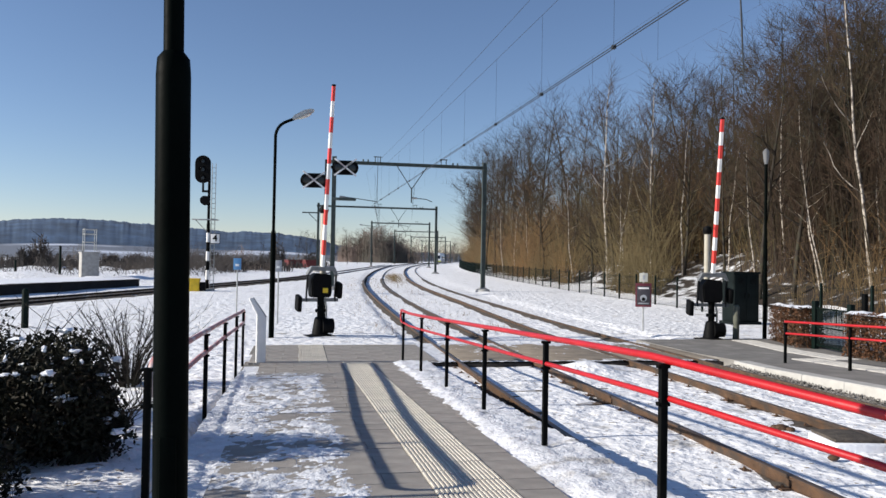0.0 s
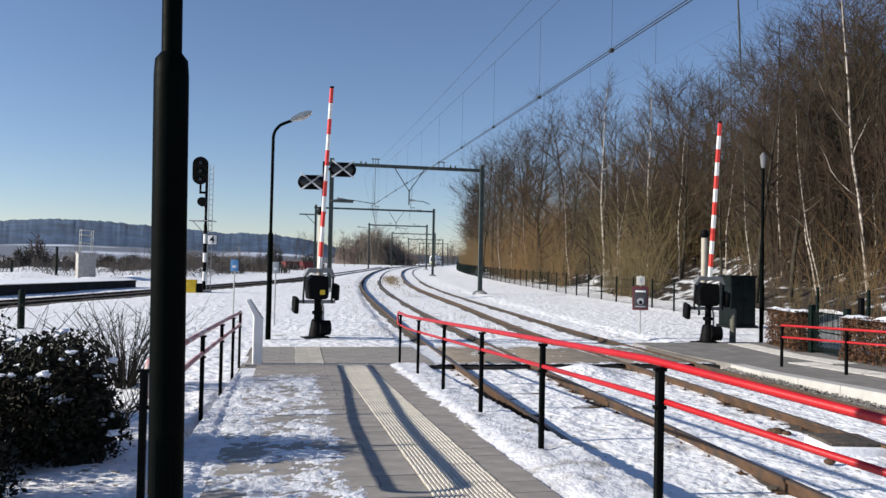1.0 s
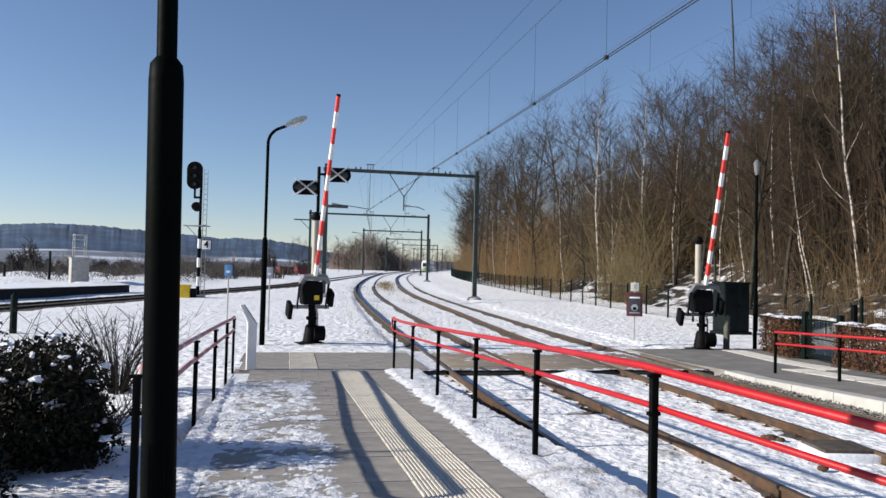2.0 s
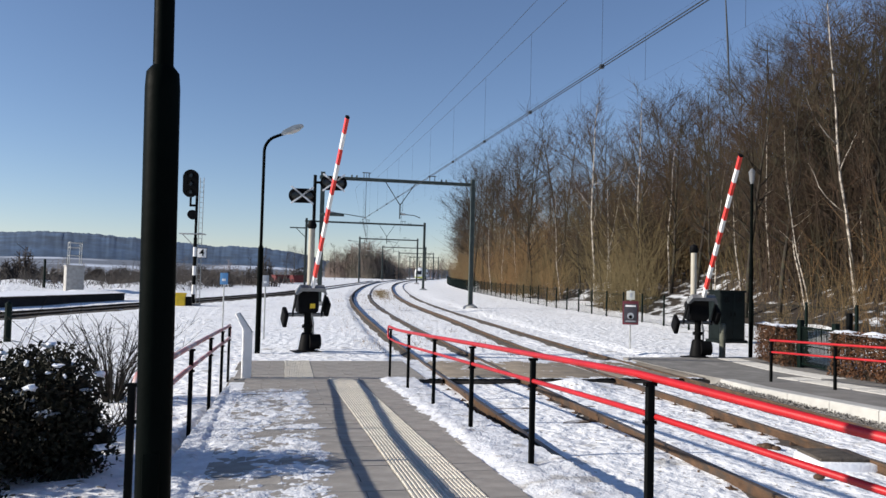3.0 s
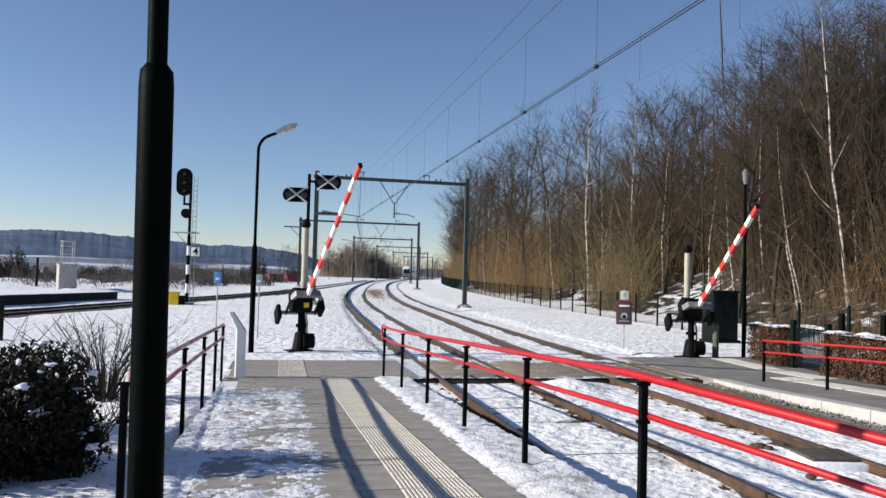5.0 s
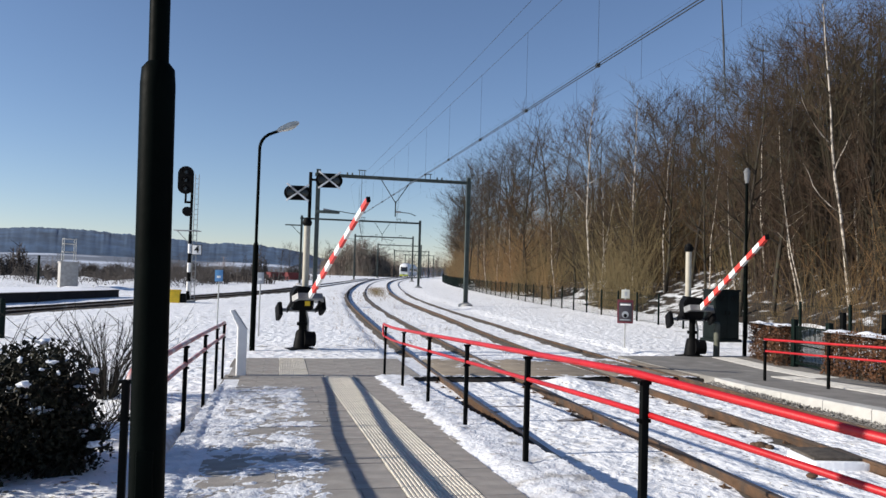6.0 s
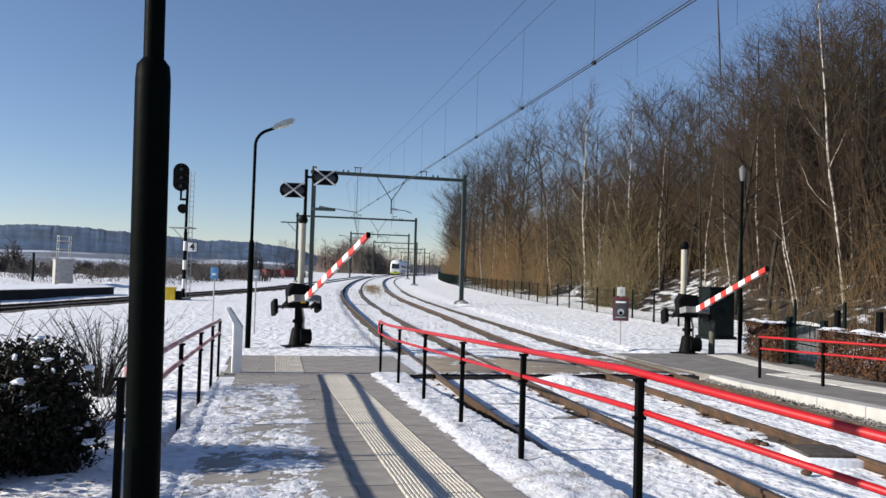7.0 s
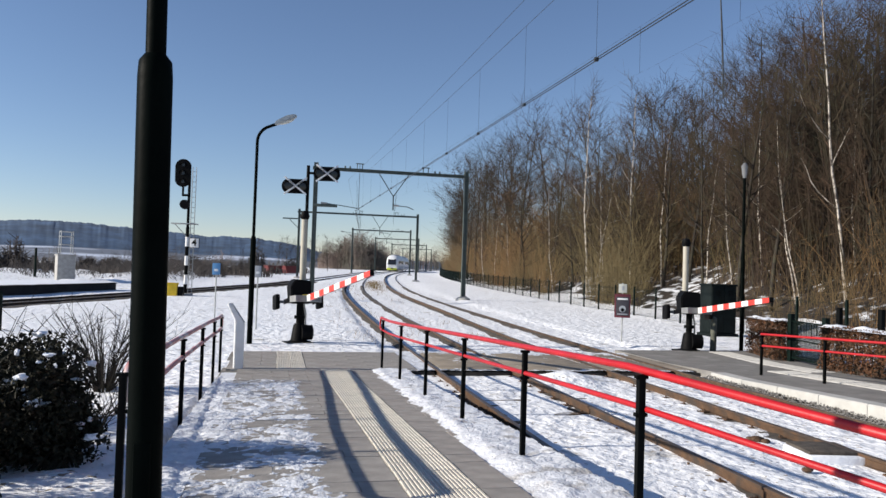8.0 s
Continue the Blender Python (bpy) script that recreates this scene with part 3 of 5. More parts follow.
build_lamp((-0.63, 19.0, -0.02), True, "dark green lamp post with a curved arm in the snow")
build_lamp((12.5, 18.6, 0.0), False, "slim dark lamp post beside the clipped hedge", 4.75, 2.7, 0.055, 0.04)
near = thing("lamp_post", pose(-0.4445, 2.965, 0.38, 0, -0.85, 0), "thick dark green painted lamp post on the platform", "lamp post", "platform lamps")
part("lower_pole", pipe([(0, 0, -0.3), (0, 0, 2.19), (0, 0, 2.25), (0, 0, 2.275)], [0.063, 0.063, 0.059, 0.040], 32), M["dark_green"], near)
part("upper_pole", pipe([(0, 0, 2.26), (0, 0, 4.7)], 0.037, 24), M["dark_green"], near)
part("base_cover", box((-0.03, -0.066, 0.4), (0.03, 0.0, 0.85), 0.008), M["dark_green"], near)

# ---------------------------------------------------------------- barriers


def build_barrier(at, turn, label, plate):
    x, y, z = at
    br = thing("level_crossing_barrier", pose(x, y, z, 0, 0, turn), label, "barrier", "crossing barriers")
    # the boom swings towards local -y, on the local +x side
    bm = pipe([(0, 0, -0.1), (0, 0, 0.05), (0, 0, 0.07), (0, 0, 0.45), (0, 0, 0.5)], [0.30, 0.30, 0.21, 0.15, 0.12], 12)
    part("foot", bm, M["black_plastic"], br, "black cast foot")
    part("pedestal", pipe([(0, 0, 0.4), (0, 0, 1.05)], 0.085, 14), M["black_paint"], br)
    part("foot_plate", box((-0.36, -0.32, -0.06), (0.36, 0.32, 0.035), 0.015), M["black_plastic"], br)
    part("motor_drum", pipe([(0.02, -0.10, 0.28), (0.30, -0.10, 0.28)], [0.20, 0.19], 14), M["black_plastic"], br)
    part("flange", pipe([(0, 0, 0.62), (0, 0, 0.70)], 0.135, 14), M["black_paint"], br)
    part("cable_pipe", pipe([(0.17, 0.06, 0.0), (0.17, 0.06, 0.75), (0.10, 0.02, 1.0)], 0.025, 8), M["galv"], br)
    bm = bmesh.new()
    add_prism(bm, [(-0.26, 1.0), (0.20, 1.0), (0.24, 1.12), (0.22, 1.58), (-0.18, 1.62), (-0.30, 1.45)], 1, -0.20, 0.24)
    bmesh.ops.bevel(bm, geom=list(bm.edges), offset=0.025, segments=2, affect="EDGES")
    hs = part("machine_box", bm, M["black_plastic"], br, "black barrier machine box")
    if plate:
        part("warning_plate", box((0.0, -0.215, 1.12), (0.13, -0.203, 1.24), 0.003), M["yellow"], hs, "yellow plate")
    return br


def build_boom(br, length, label):
    """Boom with its grey arms and counterweights, about the axle."""
    bo = new("boom")
    bo.parent = br
    tagged(bo, label)
    for s in (-0.37, 0.37):
        part("yoke_arm", box((s - 0.012, -0.58, -0.06), (s + 0.012, 0.16, 0.06), 0.005), M["black_plastic"], bo, "black side arm")
    bm = bmesh.new()
    add_prism(bm, [(-0.40, -0.54), (-0.30, -0.74), (0.31, -0.74), (0.40, -0.54), (0.34, -0.54), (0.26, -0.64), (-0.25, -0.64), (-0.34, -0.54)], 2, -0.075, 0.075)
    part("arm_frame", bm, M["yoke_grey"], bo, "grey galvanised boom yoke")
    for s, lo in ((-0.56, 0.0), (0.46, -0.34)):
        part("counterweight_arm", box((min(s, 0), 0.08, -0.035), (max(s, 0), 0.16, 0.035), 0.01), M["yoke_grey"], bo)
        part("counterweight", box((s - 0.06, lo, -0.19), (s + 0.06, lo + 0.40, 0.19), 0.05), M["black_plastic"], bo, "black counterweight")
    n = 12
    for i in range(n):
        a = 0.66 + (length - 0.66) * i / n
        b = 0.66 + (length - 0.66) * (i + 1) / n
        w0, w1 = 0.075 - 0.025 * i / n, 0.075 - 0.025 * (i + 1) / n
        v = []
        for d, w in ((a, w0), (b, w1)):
            for u, h in ((-0.035, -w), (0.035, -w), (0.035, w), (-0.035, w)):
                v.append((u, -d, h))
        raw("band", v, [(3, 2, 1, 0), (4, 5, 6, 7), (0, 1, 5, 4), (1, 2, 6, 5), (2, 3, 7, 6), (3, 0, 4, 7)],
            M["boom_red"] if (n - 1 - i) % 2 == 0 else M["boom_white"], bo)
    part("end_cap", box((-0.04, -length - 0.03, -0.055), (0.04, -length + 0.02, 0.055), 0.01), M["black_plastic"], bo, "black end cap")
    return bo


def build_crossing_lights(at, heads, top):
    x, y, z = at
    cl = thing("crossing_signal", pose(x, y, z), "black crossing light mast with two cross-marked light boards", "crossing signal")
    part("mast", pipe([(0, 0, 0), (0, 0, top)], 0.044, 12), M["black_paint"], cl)
    for hx, hz, hy in heads:
        bm = bmesh.new()
        out = []
        for k in range(24):
            a = 2 * math.pi * k / 24
            out.append((hx + 0.16 * (1 if math.cos(a) > 0 else -1) + 0.19 * math.cos(a), hz + 0.19 * math.sin(a)))
        add_prism(bm, out, 1, hy - 0.03, hy + 0.04)
        bd = part("light_board", bm, M["black_plastic"], cl, "black board with two dark lamps and a white cross")
        for s in (-0.18, 0.18):
            part("lamp_lens", pipe([(hx + s, hy - 0.03, hz), (hx + s, hy - 0.10, hz), (hx + s, hy - 0.105, hz)], [0.11, 0.10, 0.02], 16), M["lens_dark"], bd)
            hood = pipe([(hx + s, hy - 0.05, hz + 0.015), (hx + s, hy - 0.22, hz + 0.0)], [0.125, 0.115], 16)
            bmesh.ops.delete(hood, geom=[v for v in hood.verts if v.co.z < hz - 0.06], context="VERTS")
            part("hood", hood, M["black_plastic"], bd)
        for s in (-1, 1):
            w = box((-0.36, hy - 0.125 - 0.012 * s, -0.022), (0.36, hy - 0.115 - 0.012 * s, 0.022), 0.004)
            bmesh.ops.transform(w, matrix=Matrix.Translation((hx, 0, hz)) @ Matrix.Rotation(radians(38 * s), 4, "Y"), verts=w.verts)
            part("cross_arm", w, M["white_paint"], bd, "white cross arm")
        part("bracket", box((min(0, hx), hy - 0.02, hz - 0.03), (max(0, hx), hy + 0.02, hz + 0.03), 0.005), M["black_paint"], cl)
    return cl


def build_bell(at, top):
    x, y, z = at
    bl = thing("crossing_bell", pose(x, y, z), "cream bell post with a black bell on top of the barrier", "bell post", "crossing bells")
    part("tube", pipe([(0, 0, 0), (0, 0, top - 0.2)], 0.08, 16), M["cream_tube"], bl)
    part("collar", pipe([(0, 0, -0.02), (0, 0, 0.2)], 0.10, 16), M["black_paint"], bl)
    part("bell", pipe([(0, 0, top - 0.26), (0, 0, top - 0.2), (0, 0, top - 0.14), (0, 0, top - 0.03), (0, 0, top)],
                      [0.05, 0.11, 0.125, 0.085, 0.02], 18), M["black_plastic"], bl, "black bell")


BAR_L, BAR_R = (0.56, 19.43, -0.03), (10.79, 18.4, -0.03)
AXLE_Z = 1.05
barrier_l = build_barrier(BAR_L, 13.2, "black level crossing barrier with a lowering red and white boom", True)
boom_l = build_boom(barrier_l, 5.24, "red and white striped boom")
barrier_r = build_barrier(BAR_R, -10.8, "black level crossing barrier near the dark green cabinet", False)
boom_r = build_boom(barrier_r, 4.77, "red and white striped boom")
build_bell((BAR_L[0] + 0.05, BAR_L[1] + 0.32, 1.3), 2.05)
build_bell((BAR_R[0] + 0.05, BAR_R[1] + 0.32, 1.3), 1.72)
build_crossing_lights((BAR_L[0] + 0.10, BAR_L[1] + 0.55, -0.05), [(-0.32, 4.04, 0), (0.48, 4.40, -0.05)], 4.6)

# ---------------------------------------------------------------- catenary portals and wires


def build_portal(y, xl, xr, top, label, arm=False):
    z = min(ground_z(xl, y), ground_z(xr, y))
    pt = thing("catenary_portal", pose(0, y, 0), label, "catenary portal", "overhead line portals")
    for x in (xl, xr):
        gz = ground_z(x, y)
        bm = bmesh.new()
        add_box(bm, (x - 0.13, -0.11, gz - 0.2), (x - 0.11, 0.11, top + 0.35))
        add_box(bm, (x + 0.11, -0.11, gz - 0.2), (x + 0.13, 0.11, top + 0.35))
        add_box(bm, (x - 0.11, -0.012, gz - 0.2), (x + 0.11, 0.012, top + 0.35))
        part("mast", bm, M["mast_green"], pt)
        part("footing", add_box(pipe([(x, 0, gz - 0.2), (x, 0, gz + 0.1), (x, 0, gz + 0.18)], [0.55, 0.45, 0.3], 10), (x - .2, -.2, gz), (x + .2, .2, gz + .24)), M["concrete"], pt, "concrete mast footing")
    bm = bmesh.new()
    add_box(bm, (xl - 0.2, -0.09, top - 0.10), (xr + 0.15, 0.09, top - 0.08))
    add_box(bm, (xl - 0.2, -0.09, top + 0.08), (xr + 0.15, 0.09, top + 0.10))
    add_box(bm, (xl - 0.2, -0.01, top - 0.08), (xr + 0.15, 0.01, top + 0.08))
    part("beam", bm, M["mast_green"], pt)
    c, h = (6.8, 4.66) if y < 50 else (0.4 * centre_1(y) + 0.6 * centre_2(y), centre_1(y))
    for s in (-1, 1):
        part("vee_arm", pipe([(c + s * 1.0, 0, top), (c, 0, top - 1.5)], 0.028, 6), M["mast_green"], pt)
    part("drop_post", pipe([(c, 0, top - 1.4), (c, 0, top - 2.35)], 0.04, 6), M["mast_green"], pt)
    part("steady_arm", pipe([(c, 0, top - 2.05), (c + 0.9, 0, top - 2.1), (c + 1.3, 0, top - 2.25)], 0.025, 6), M["mast_green"], pt)
    part("insulator", pipe([(c + 0.04, 0, top - 2.05), (c + 0.35, 0, top - 2.06)], 0.06, 8), M["concrete"], pt)
    part("hanger", pipe([(h, 0, top + 0.4), (h, 0, top - 2.45)], 0.014, 6), M["mast_green"], pt)
    part("steady_arm", pipe([(h, 0, top - 2.35), (h - 1.2, 0, top - 2.2), (h - 2.3, 0, top - 2.1)], 0.025, 6), M["mast_green"], pt)
    part("insulator", pipe([(h - 2.3, 0, top - 2.1), (h - 1.9, 0, top - 2.15)], 0.06, 8), M["concrete"], pt)
    for w in (h, c + 2.0):
        bm = bmesh.new()
        for s in (-0.16, 0.16):
            add_pipe(bm, [(w + s, 0, top + 0.1), (w + s, 0, top + 0.42)], 0.025, 6)
        add_pipe(bm, [(w - 0.25, 0, top + 0.42), (w + 0.25, 0, top + 0.42)], 0.03, 6)
        part("wire_support", bm, M["mast_green"], pt)
    for w in (h - 0.9, h - 0.6, c + 2.6, c + 2.9):
        part("clamp", pipe([(w, 0, top + 0.08), (w, 0, top + 0.24)], 0.05, 6), M["mast_green"], pt)
    if y < 50:
        part("light_bar", box((xl - 0.1, -0.12, 5.62), (xl + 1.35, 0.02, 5.80), 0.03), M["mast_green"], pt, "grey horizontal fixture")
    if arm:
        part("cross_arm", box((xl - 1.9, -0.06, top - 0.9), (xl + 0.1, 0.06, top - 0.76)), M["mast_green"], pt)
        part("brace", pipe([(xl - 1.2, 0, top - 0.83), (xl, 0, top - 2.0)], 0.04, 6), M["mast_green"], pt)
    return pt


PORTALS = []
for y, dl, dr in ((46.5, -2.45, 7.0), (90, -6.5, 7.6), (134, -3.0, 7.4), (178, -3.0, 7.4), (222, -3, 7.4), (266, -3, 7.4)):
    xl, xr = line_x(y) + dl, line_x(y) + dr
    top = grade(y) + 7.75
    PORTALS.append((y, top))
    build_portal(y, xl, xr, top, "green steel catenary portal over the tracks", arm=(y == 90))


def build_wires(name, x_of, label, low, high, thick=1.0):
    """Contact and carrier wires, straight from support to support."""
    wr = thing(name, Matrix(), label, "overhead wires", "overhead wires")
    nodes = [(-10.0, 7.75)] + PORTALS
    carrier, contact = [], []
    for (y0, t0), (y1, t1) in zip(nodes, nodes[1:]):
        for k in range(16):
            f = k / 16
            y = y0 + (y1 - y0) * f
            sag = 4 * f * (1 - f)
            x = x_of(y0) * (1 - f) + x_of(y1) * f
            carrier.append((x, y, t0 + (t1 - t0) * f - high - 0.25 * sag))
            contact.append((x, y, t0 + (t1 - t0) * f - low))
    part("carrier_wire", pipe(carrier, 0.005 * (0.4 + thick * 0.6), 6), M["wire"], wr)
    if thick == 1.0:
        part("feeder_wire", pipe([(p[0] - 0.52, p[1], p[2]) for p in carrier], 0.0045, 6), M["wire"], wr)
    for s in (-0.03, 0.03) if thick == 1.0 else (0.0,):
        part("contact_wire", pipe([(p[0] + s, p[1], p[2]) for p in contact], 0.0085 * thick, 6), M["wire"], wr)
    for a, b in list(zip(carrier, contact))[1:30]:
        part("dropper", pipe([a, b], 0.003, 4), M["wire"], wr)
        c = 0.032 * thick
        part("clamp", box((b[0] - c, b[1] - c, b[2] - c), (b[0] + c, b[1] + c, b[2] + c), 0.008), M["wire"], wr)
    return wr


build_wires("overhead_wires", lambda y: (5.02 if y < 20 else 4.5) if y < 50 else centre_1(y), "thin dark overhead wires above the near track", 2.48, 0.6)
far_wires = build_wires("overhead_wires", lambda y: 7.6 if y < 20 else (7.0 if y < 50 else centre_2(y)), "thin dark overhead wires above the far track", 1.6, 0.35, 0.15)
part("hanging_cable", pipe([(7.95, 12.7, 7.3), (8.0, 12.7, 6.5), (8.05, 12.68, 5.3)], [0.012, 0.02, 0.012], 6), M["wire"], far_wires)

# ---------------------------------------------------------------- trees


def grow(rng, height, r0, spread_, twigs, lean=0.0, bare=0.35):
    """A bare tree: a trunk, limbs, branches and twigs, as two lists of tapered bars (trunk and limbs, twigs)."""
    big, small = [], []

    def bend_line(p, d, length, r, n, wob, rise):
        pts = [(Vector(p), r)]
        for i in range(n):
            d = (d + Vector((rng.gauss(0, wob), rng.gauss(0, wob), rng.gauss(0, wob) + rise))).normalized()
            pts.append((pts[-1][0] + d * (length / n), r * (1 - 0.82 * (i + 1) / n)))
        return pts

    trunk = bend_line((0, 0, -0.4), Vector((lean, rng.uniform(-0.05, 0.05), 1)).normalized(), height + 0.4, r0, 9, 0.045, 0.05)
    big.append(trunk)

    def at(line, f):
        k = min(len(line) - 2, int(f * (len(line) - 1)))
        g = f * (len(line) - 1) - k
        return line[k][0].lerp(line[k + 1][0], g), line[k][1] * (1 - g) + line[k + 1][1] * g

    limbs = []
    count = int(9 + height * 0.75)
    for i in range(count):
        f = bare + (0.97 - bare) * (i + rng.random()) / count
        p, r = at(trunk, min(0.98, f))
        a = rng.uniform(0, 2 * math.pi)
        d = Vector((math.cos(a), math.sin(a), rng.uniform(0.35, 1.15))).normalized()
        ln = spread_ * height * (1.0 - 0.95 * abs(f - 0.5)) * rng.uniform(0.6, 1.1)
        limb = bend_line(p, d, ln, max(0.014, r * 0.6), 5, 0.15, 0.10)
        big.append(limb)
        limbs.append((limb, ln))
    for limb, ln in limbs:
        for j in range(int(5 + ln * 2.0)):
            f = rng.uniform(0.15, 1.0)
            p, r = at(limb, min(0.99, f))
            a = rng.uniform(0, 2 * math.pi)
            d = (limb[-1][0] - limb[0][0]).normalized() + Vector((math.cos(a), math.sin(a), rng.uniform(-0.2, 0.7))) * 0.95
            l2 = max(0.6, ln * rng.uniform(0.22, 0.5))
            br = bend_line(p, d.normalized(), l2, max(0.013, r * 0.45), 2, 0.18, 0.08)
            small.append(br)
            for k in range(twigs):
                p2, r2 = at(br, rng.uniform(0.15, 0.99))
                a = rng.uniform(0, 2 * math.pi)
                d2 = d.normalized() + Vector((math.cos(a), math.sin(a), rng.uniform(-0.2, 0.6)))
                small.append(bend_line(p2, d2.normalized(), rng.uniform(0.5, 1.4), 0.0105, 1, 0.2, 0.06))
    return big, small


def bars(lines, sides):
    verts, faces = [], []
    for line in lines:
        base, prev = len(verts), None
        for i, (p, r) in enumerate(line):
            q = line[min(i + 1, len(line) - 1)][0] - line[max(i - 1, 0)][0]
            u = q.orthogonal().normalized()
            w = q.normalized().cross(u)
            for k in range(sides):
                a = 2 * math.pi * k / sides
                verts.append(tuple(p + r * (u * math.cos(a) + w * math.sin(a))))
        for i in range(len(line) - 1):
            for k in range(sides):
                a = base + i * sides
                faces.append((a + k, a + (k + 1) % sides, a + sides + (k + 1) % sides, a + sides + k))
    return verts, faces


def tree_kind(seed, height, r0, spread_, twigs, material, label, name="tree", lean=0.0, bare=0.35):
    rng = random.Random(seed)
    big, small = grow(rng, height, r0, spread_, twigs, lean, bare)
    t = thing(name, pose(0, -400, 0), label, "tree", "trees on the bank")
    own = [big[3], big[6], big[9]] if name == "birch_tree" else big[1:]
    v, f = bars(big[:1], 8)
    v2, f2 = bars(own, 4)
    raw("trunk", v + v2, f + [tuple(k + len(v) for k in q) for q in f2], material, t, smooth=True)
    small += [q for q in big[1:] if q not in own]
    v, f = bars(small, 3)
    raw("crown", v, f, M["twig"], t)
    return t


LAB = "tall bare deciduous tree on the snowy bank behind the fence"
KINDS = [tree_kind(11, 14.5, 0.15, 0.36, 3, M["bark"], LAB, bare=0.28), tree_kind(12, 16.0, 0.17, 0.34, 3, M["bark"], LAB, bare=0.3),
         tree_kind(13, 13.0, 0.13, 0.38, 3, M["bark"], LAB, bare=0.22), tree_kind(14, 15.5, 0.14, 0.30, 3, M["bark"], LAB, bare=0.2),
         tree_kind(15, 11.0, 0.10, 0.42, 3, M["bark"], LAB, bare=0.15)]
FAR = [tree_kind(31, 14.0, 0.15, 0.36, 2, M["bark"], LAB, bare=0.25), tree_kind(32, 15.0, 0.15, 0.33, 2, M["bark"], LAB, bare=0.2),
       tree_kind(33, 12.0, 0.12, 0.40, 2, M["bark"], LAB, bare=0.2)]
BIRCH_TALL = (14.0, 14.0, 15.0)
BIRCH = [tree_kind(21, 14.0, 0.085, 0.20, 3, M["birch"], "slender white-barked birch on the bank behind the fence", "birch_tree", 0.0, 0.3),
         tree_kind(22, 14.0, 0.07, 0.20, 3, M["birch"], "thin white-barked birch leaning on the bank", "birch_tree", 0.0, 0.3),
         tree_kind(24, 15.0, 0.10, 0.24, 3, M["birch"], "tall white-barked birch with forked crown", "birch_tree", 0.0, 0.25)]
rng = random.Random(99)
used = set()


def plant(kinds, k, x, y, s, turn):
    ob = kinds[k]
    m = pose(x, y, ground_z(x, y) - 0.1, 0, 0, turn)
    if id(ob) not in used:
        used.add(id(ob))
        ob.matrix_basis = m @ Matrix.Scale(s, 4)
        return ob
    c = copy_thing(ob, m)
    c.scale = (s, s, s)
    return c


HEIGHTS = {id(k): h for k, h in zip(KINDS + FAR, (14.5, 16.0, 13.0, 15.5, 11.0, 14.0, 15.0, 12.0))}
# the wood's roofline: bearing in degrees, rise over distance
ROOF = ((10.5, 0.06), (12.0, 0.10), (12.6, 0.133), (13.9, 0.154), (15.6, 0.171), (17.1, 0.197), (19.8, 0.227), (22.7, 0.236), (26.0, 0.236),
        (27.9, 0.248), (29.5, 0.26), (32.1, 0.262), (33.4, 0.293), (35.4, 0.317), (37.2, 0.33), (41.0, 0.345), (60.0, 0.37))


def wood_tree(kinds, k, x, y, lo=0.62, hi=0.95):
    """A tree that grows to about the wood's roofline."""
    rise = float(np.interp(math.degrees(math.atan2(x, y)), [r[0] for r in ROOF], [r[1] for r in ROOF]))
    tall = 1.88 + math.hypot(x, y) * rise - ground_z(x, y)
    s = min(1.5, max(0.42, tall / HEIGHTS[id(kinds[k])] * rng.uniform(lo, hi)))
    return plant(kinds, k, x, y, s, rng.uniform(0, 360))


# rows of trees up the bank, along the line
y = 16.0
while y < 330:
    for row in range(4):
        if (y > 130 and row > 0) or (y > 62 and row > 1):
            continue
        u = 17.0 + row * 4.2 + rng.uniform(-1.8, 1.8) + (3.0 if y < 24 else 0)
        yy = y + rng.uniform(-1.6, 1.6)
        if y > 72:
            wood_tree(FAR, rng.randrange(3), line_x(yy) + u, yy)
        else:
            wood_tree(KINDS, rng.randrange(5), line_x(yy) + u, yy)
    y += 3.6 if y < 60 else (7.0 if y < 130 else 12.0)

# the broad-crowned trees where the wood comes nearest to the bend
for u, yy, k in ((15.4, 92, 2), (16.6, 83, 0), (15.2, 102, 0), (18.5, 98, 2), (17.0, 76, 1), (15.6, 112, 2), (16.0, 68, 2)):
    wood_tree(KINDS, k, line_x(yy) + u, yy, 0.90, 0.97)

# deeper in the wood
for k in range(14):
    yy = rng.uniform(13, 44)
    wood_tree(KINDS, rng.randrange(5), line_x(yy) + rng.uniform(32, 50), yy)
for k in range(16):
    yy = rng.uniform(30, 46)
    wood_tree(KINDS, rng.randrange(4), yy * math.tan(radians(rng.uniform(34, 44))), yy)
for k in range(14):
    yy = rng.uniform(28, 39)
    wood_tree(KINDS, rng.randrange(4), yy * math.tan(radians(rng.uniform(37.5, 44))), yy, 0.8, 0.98)

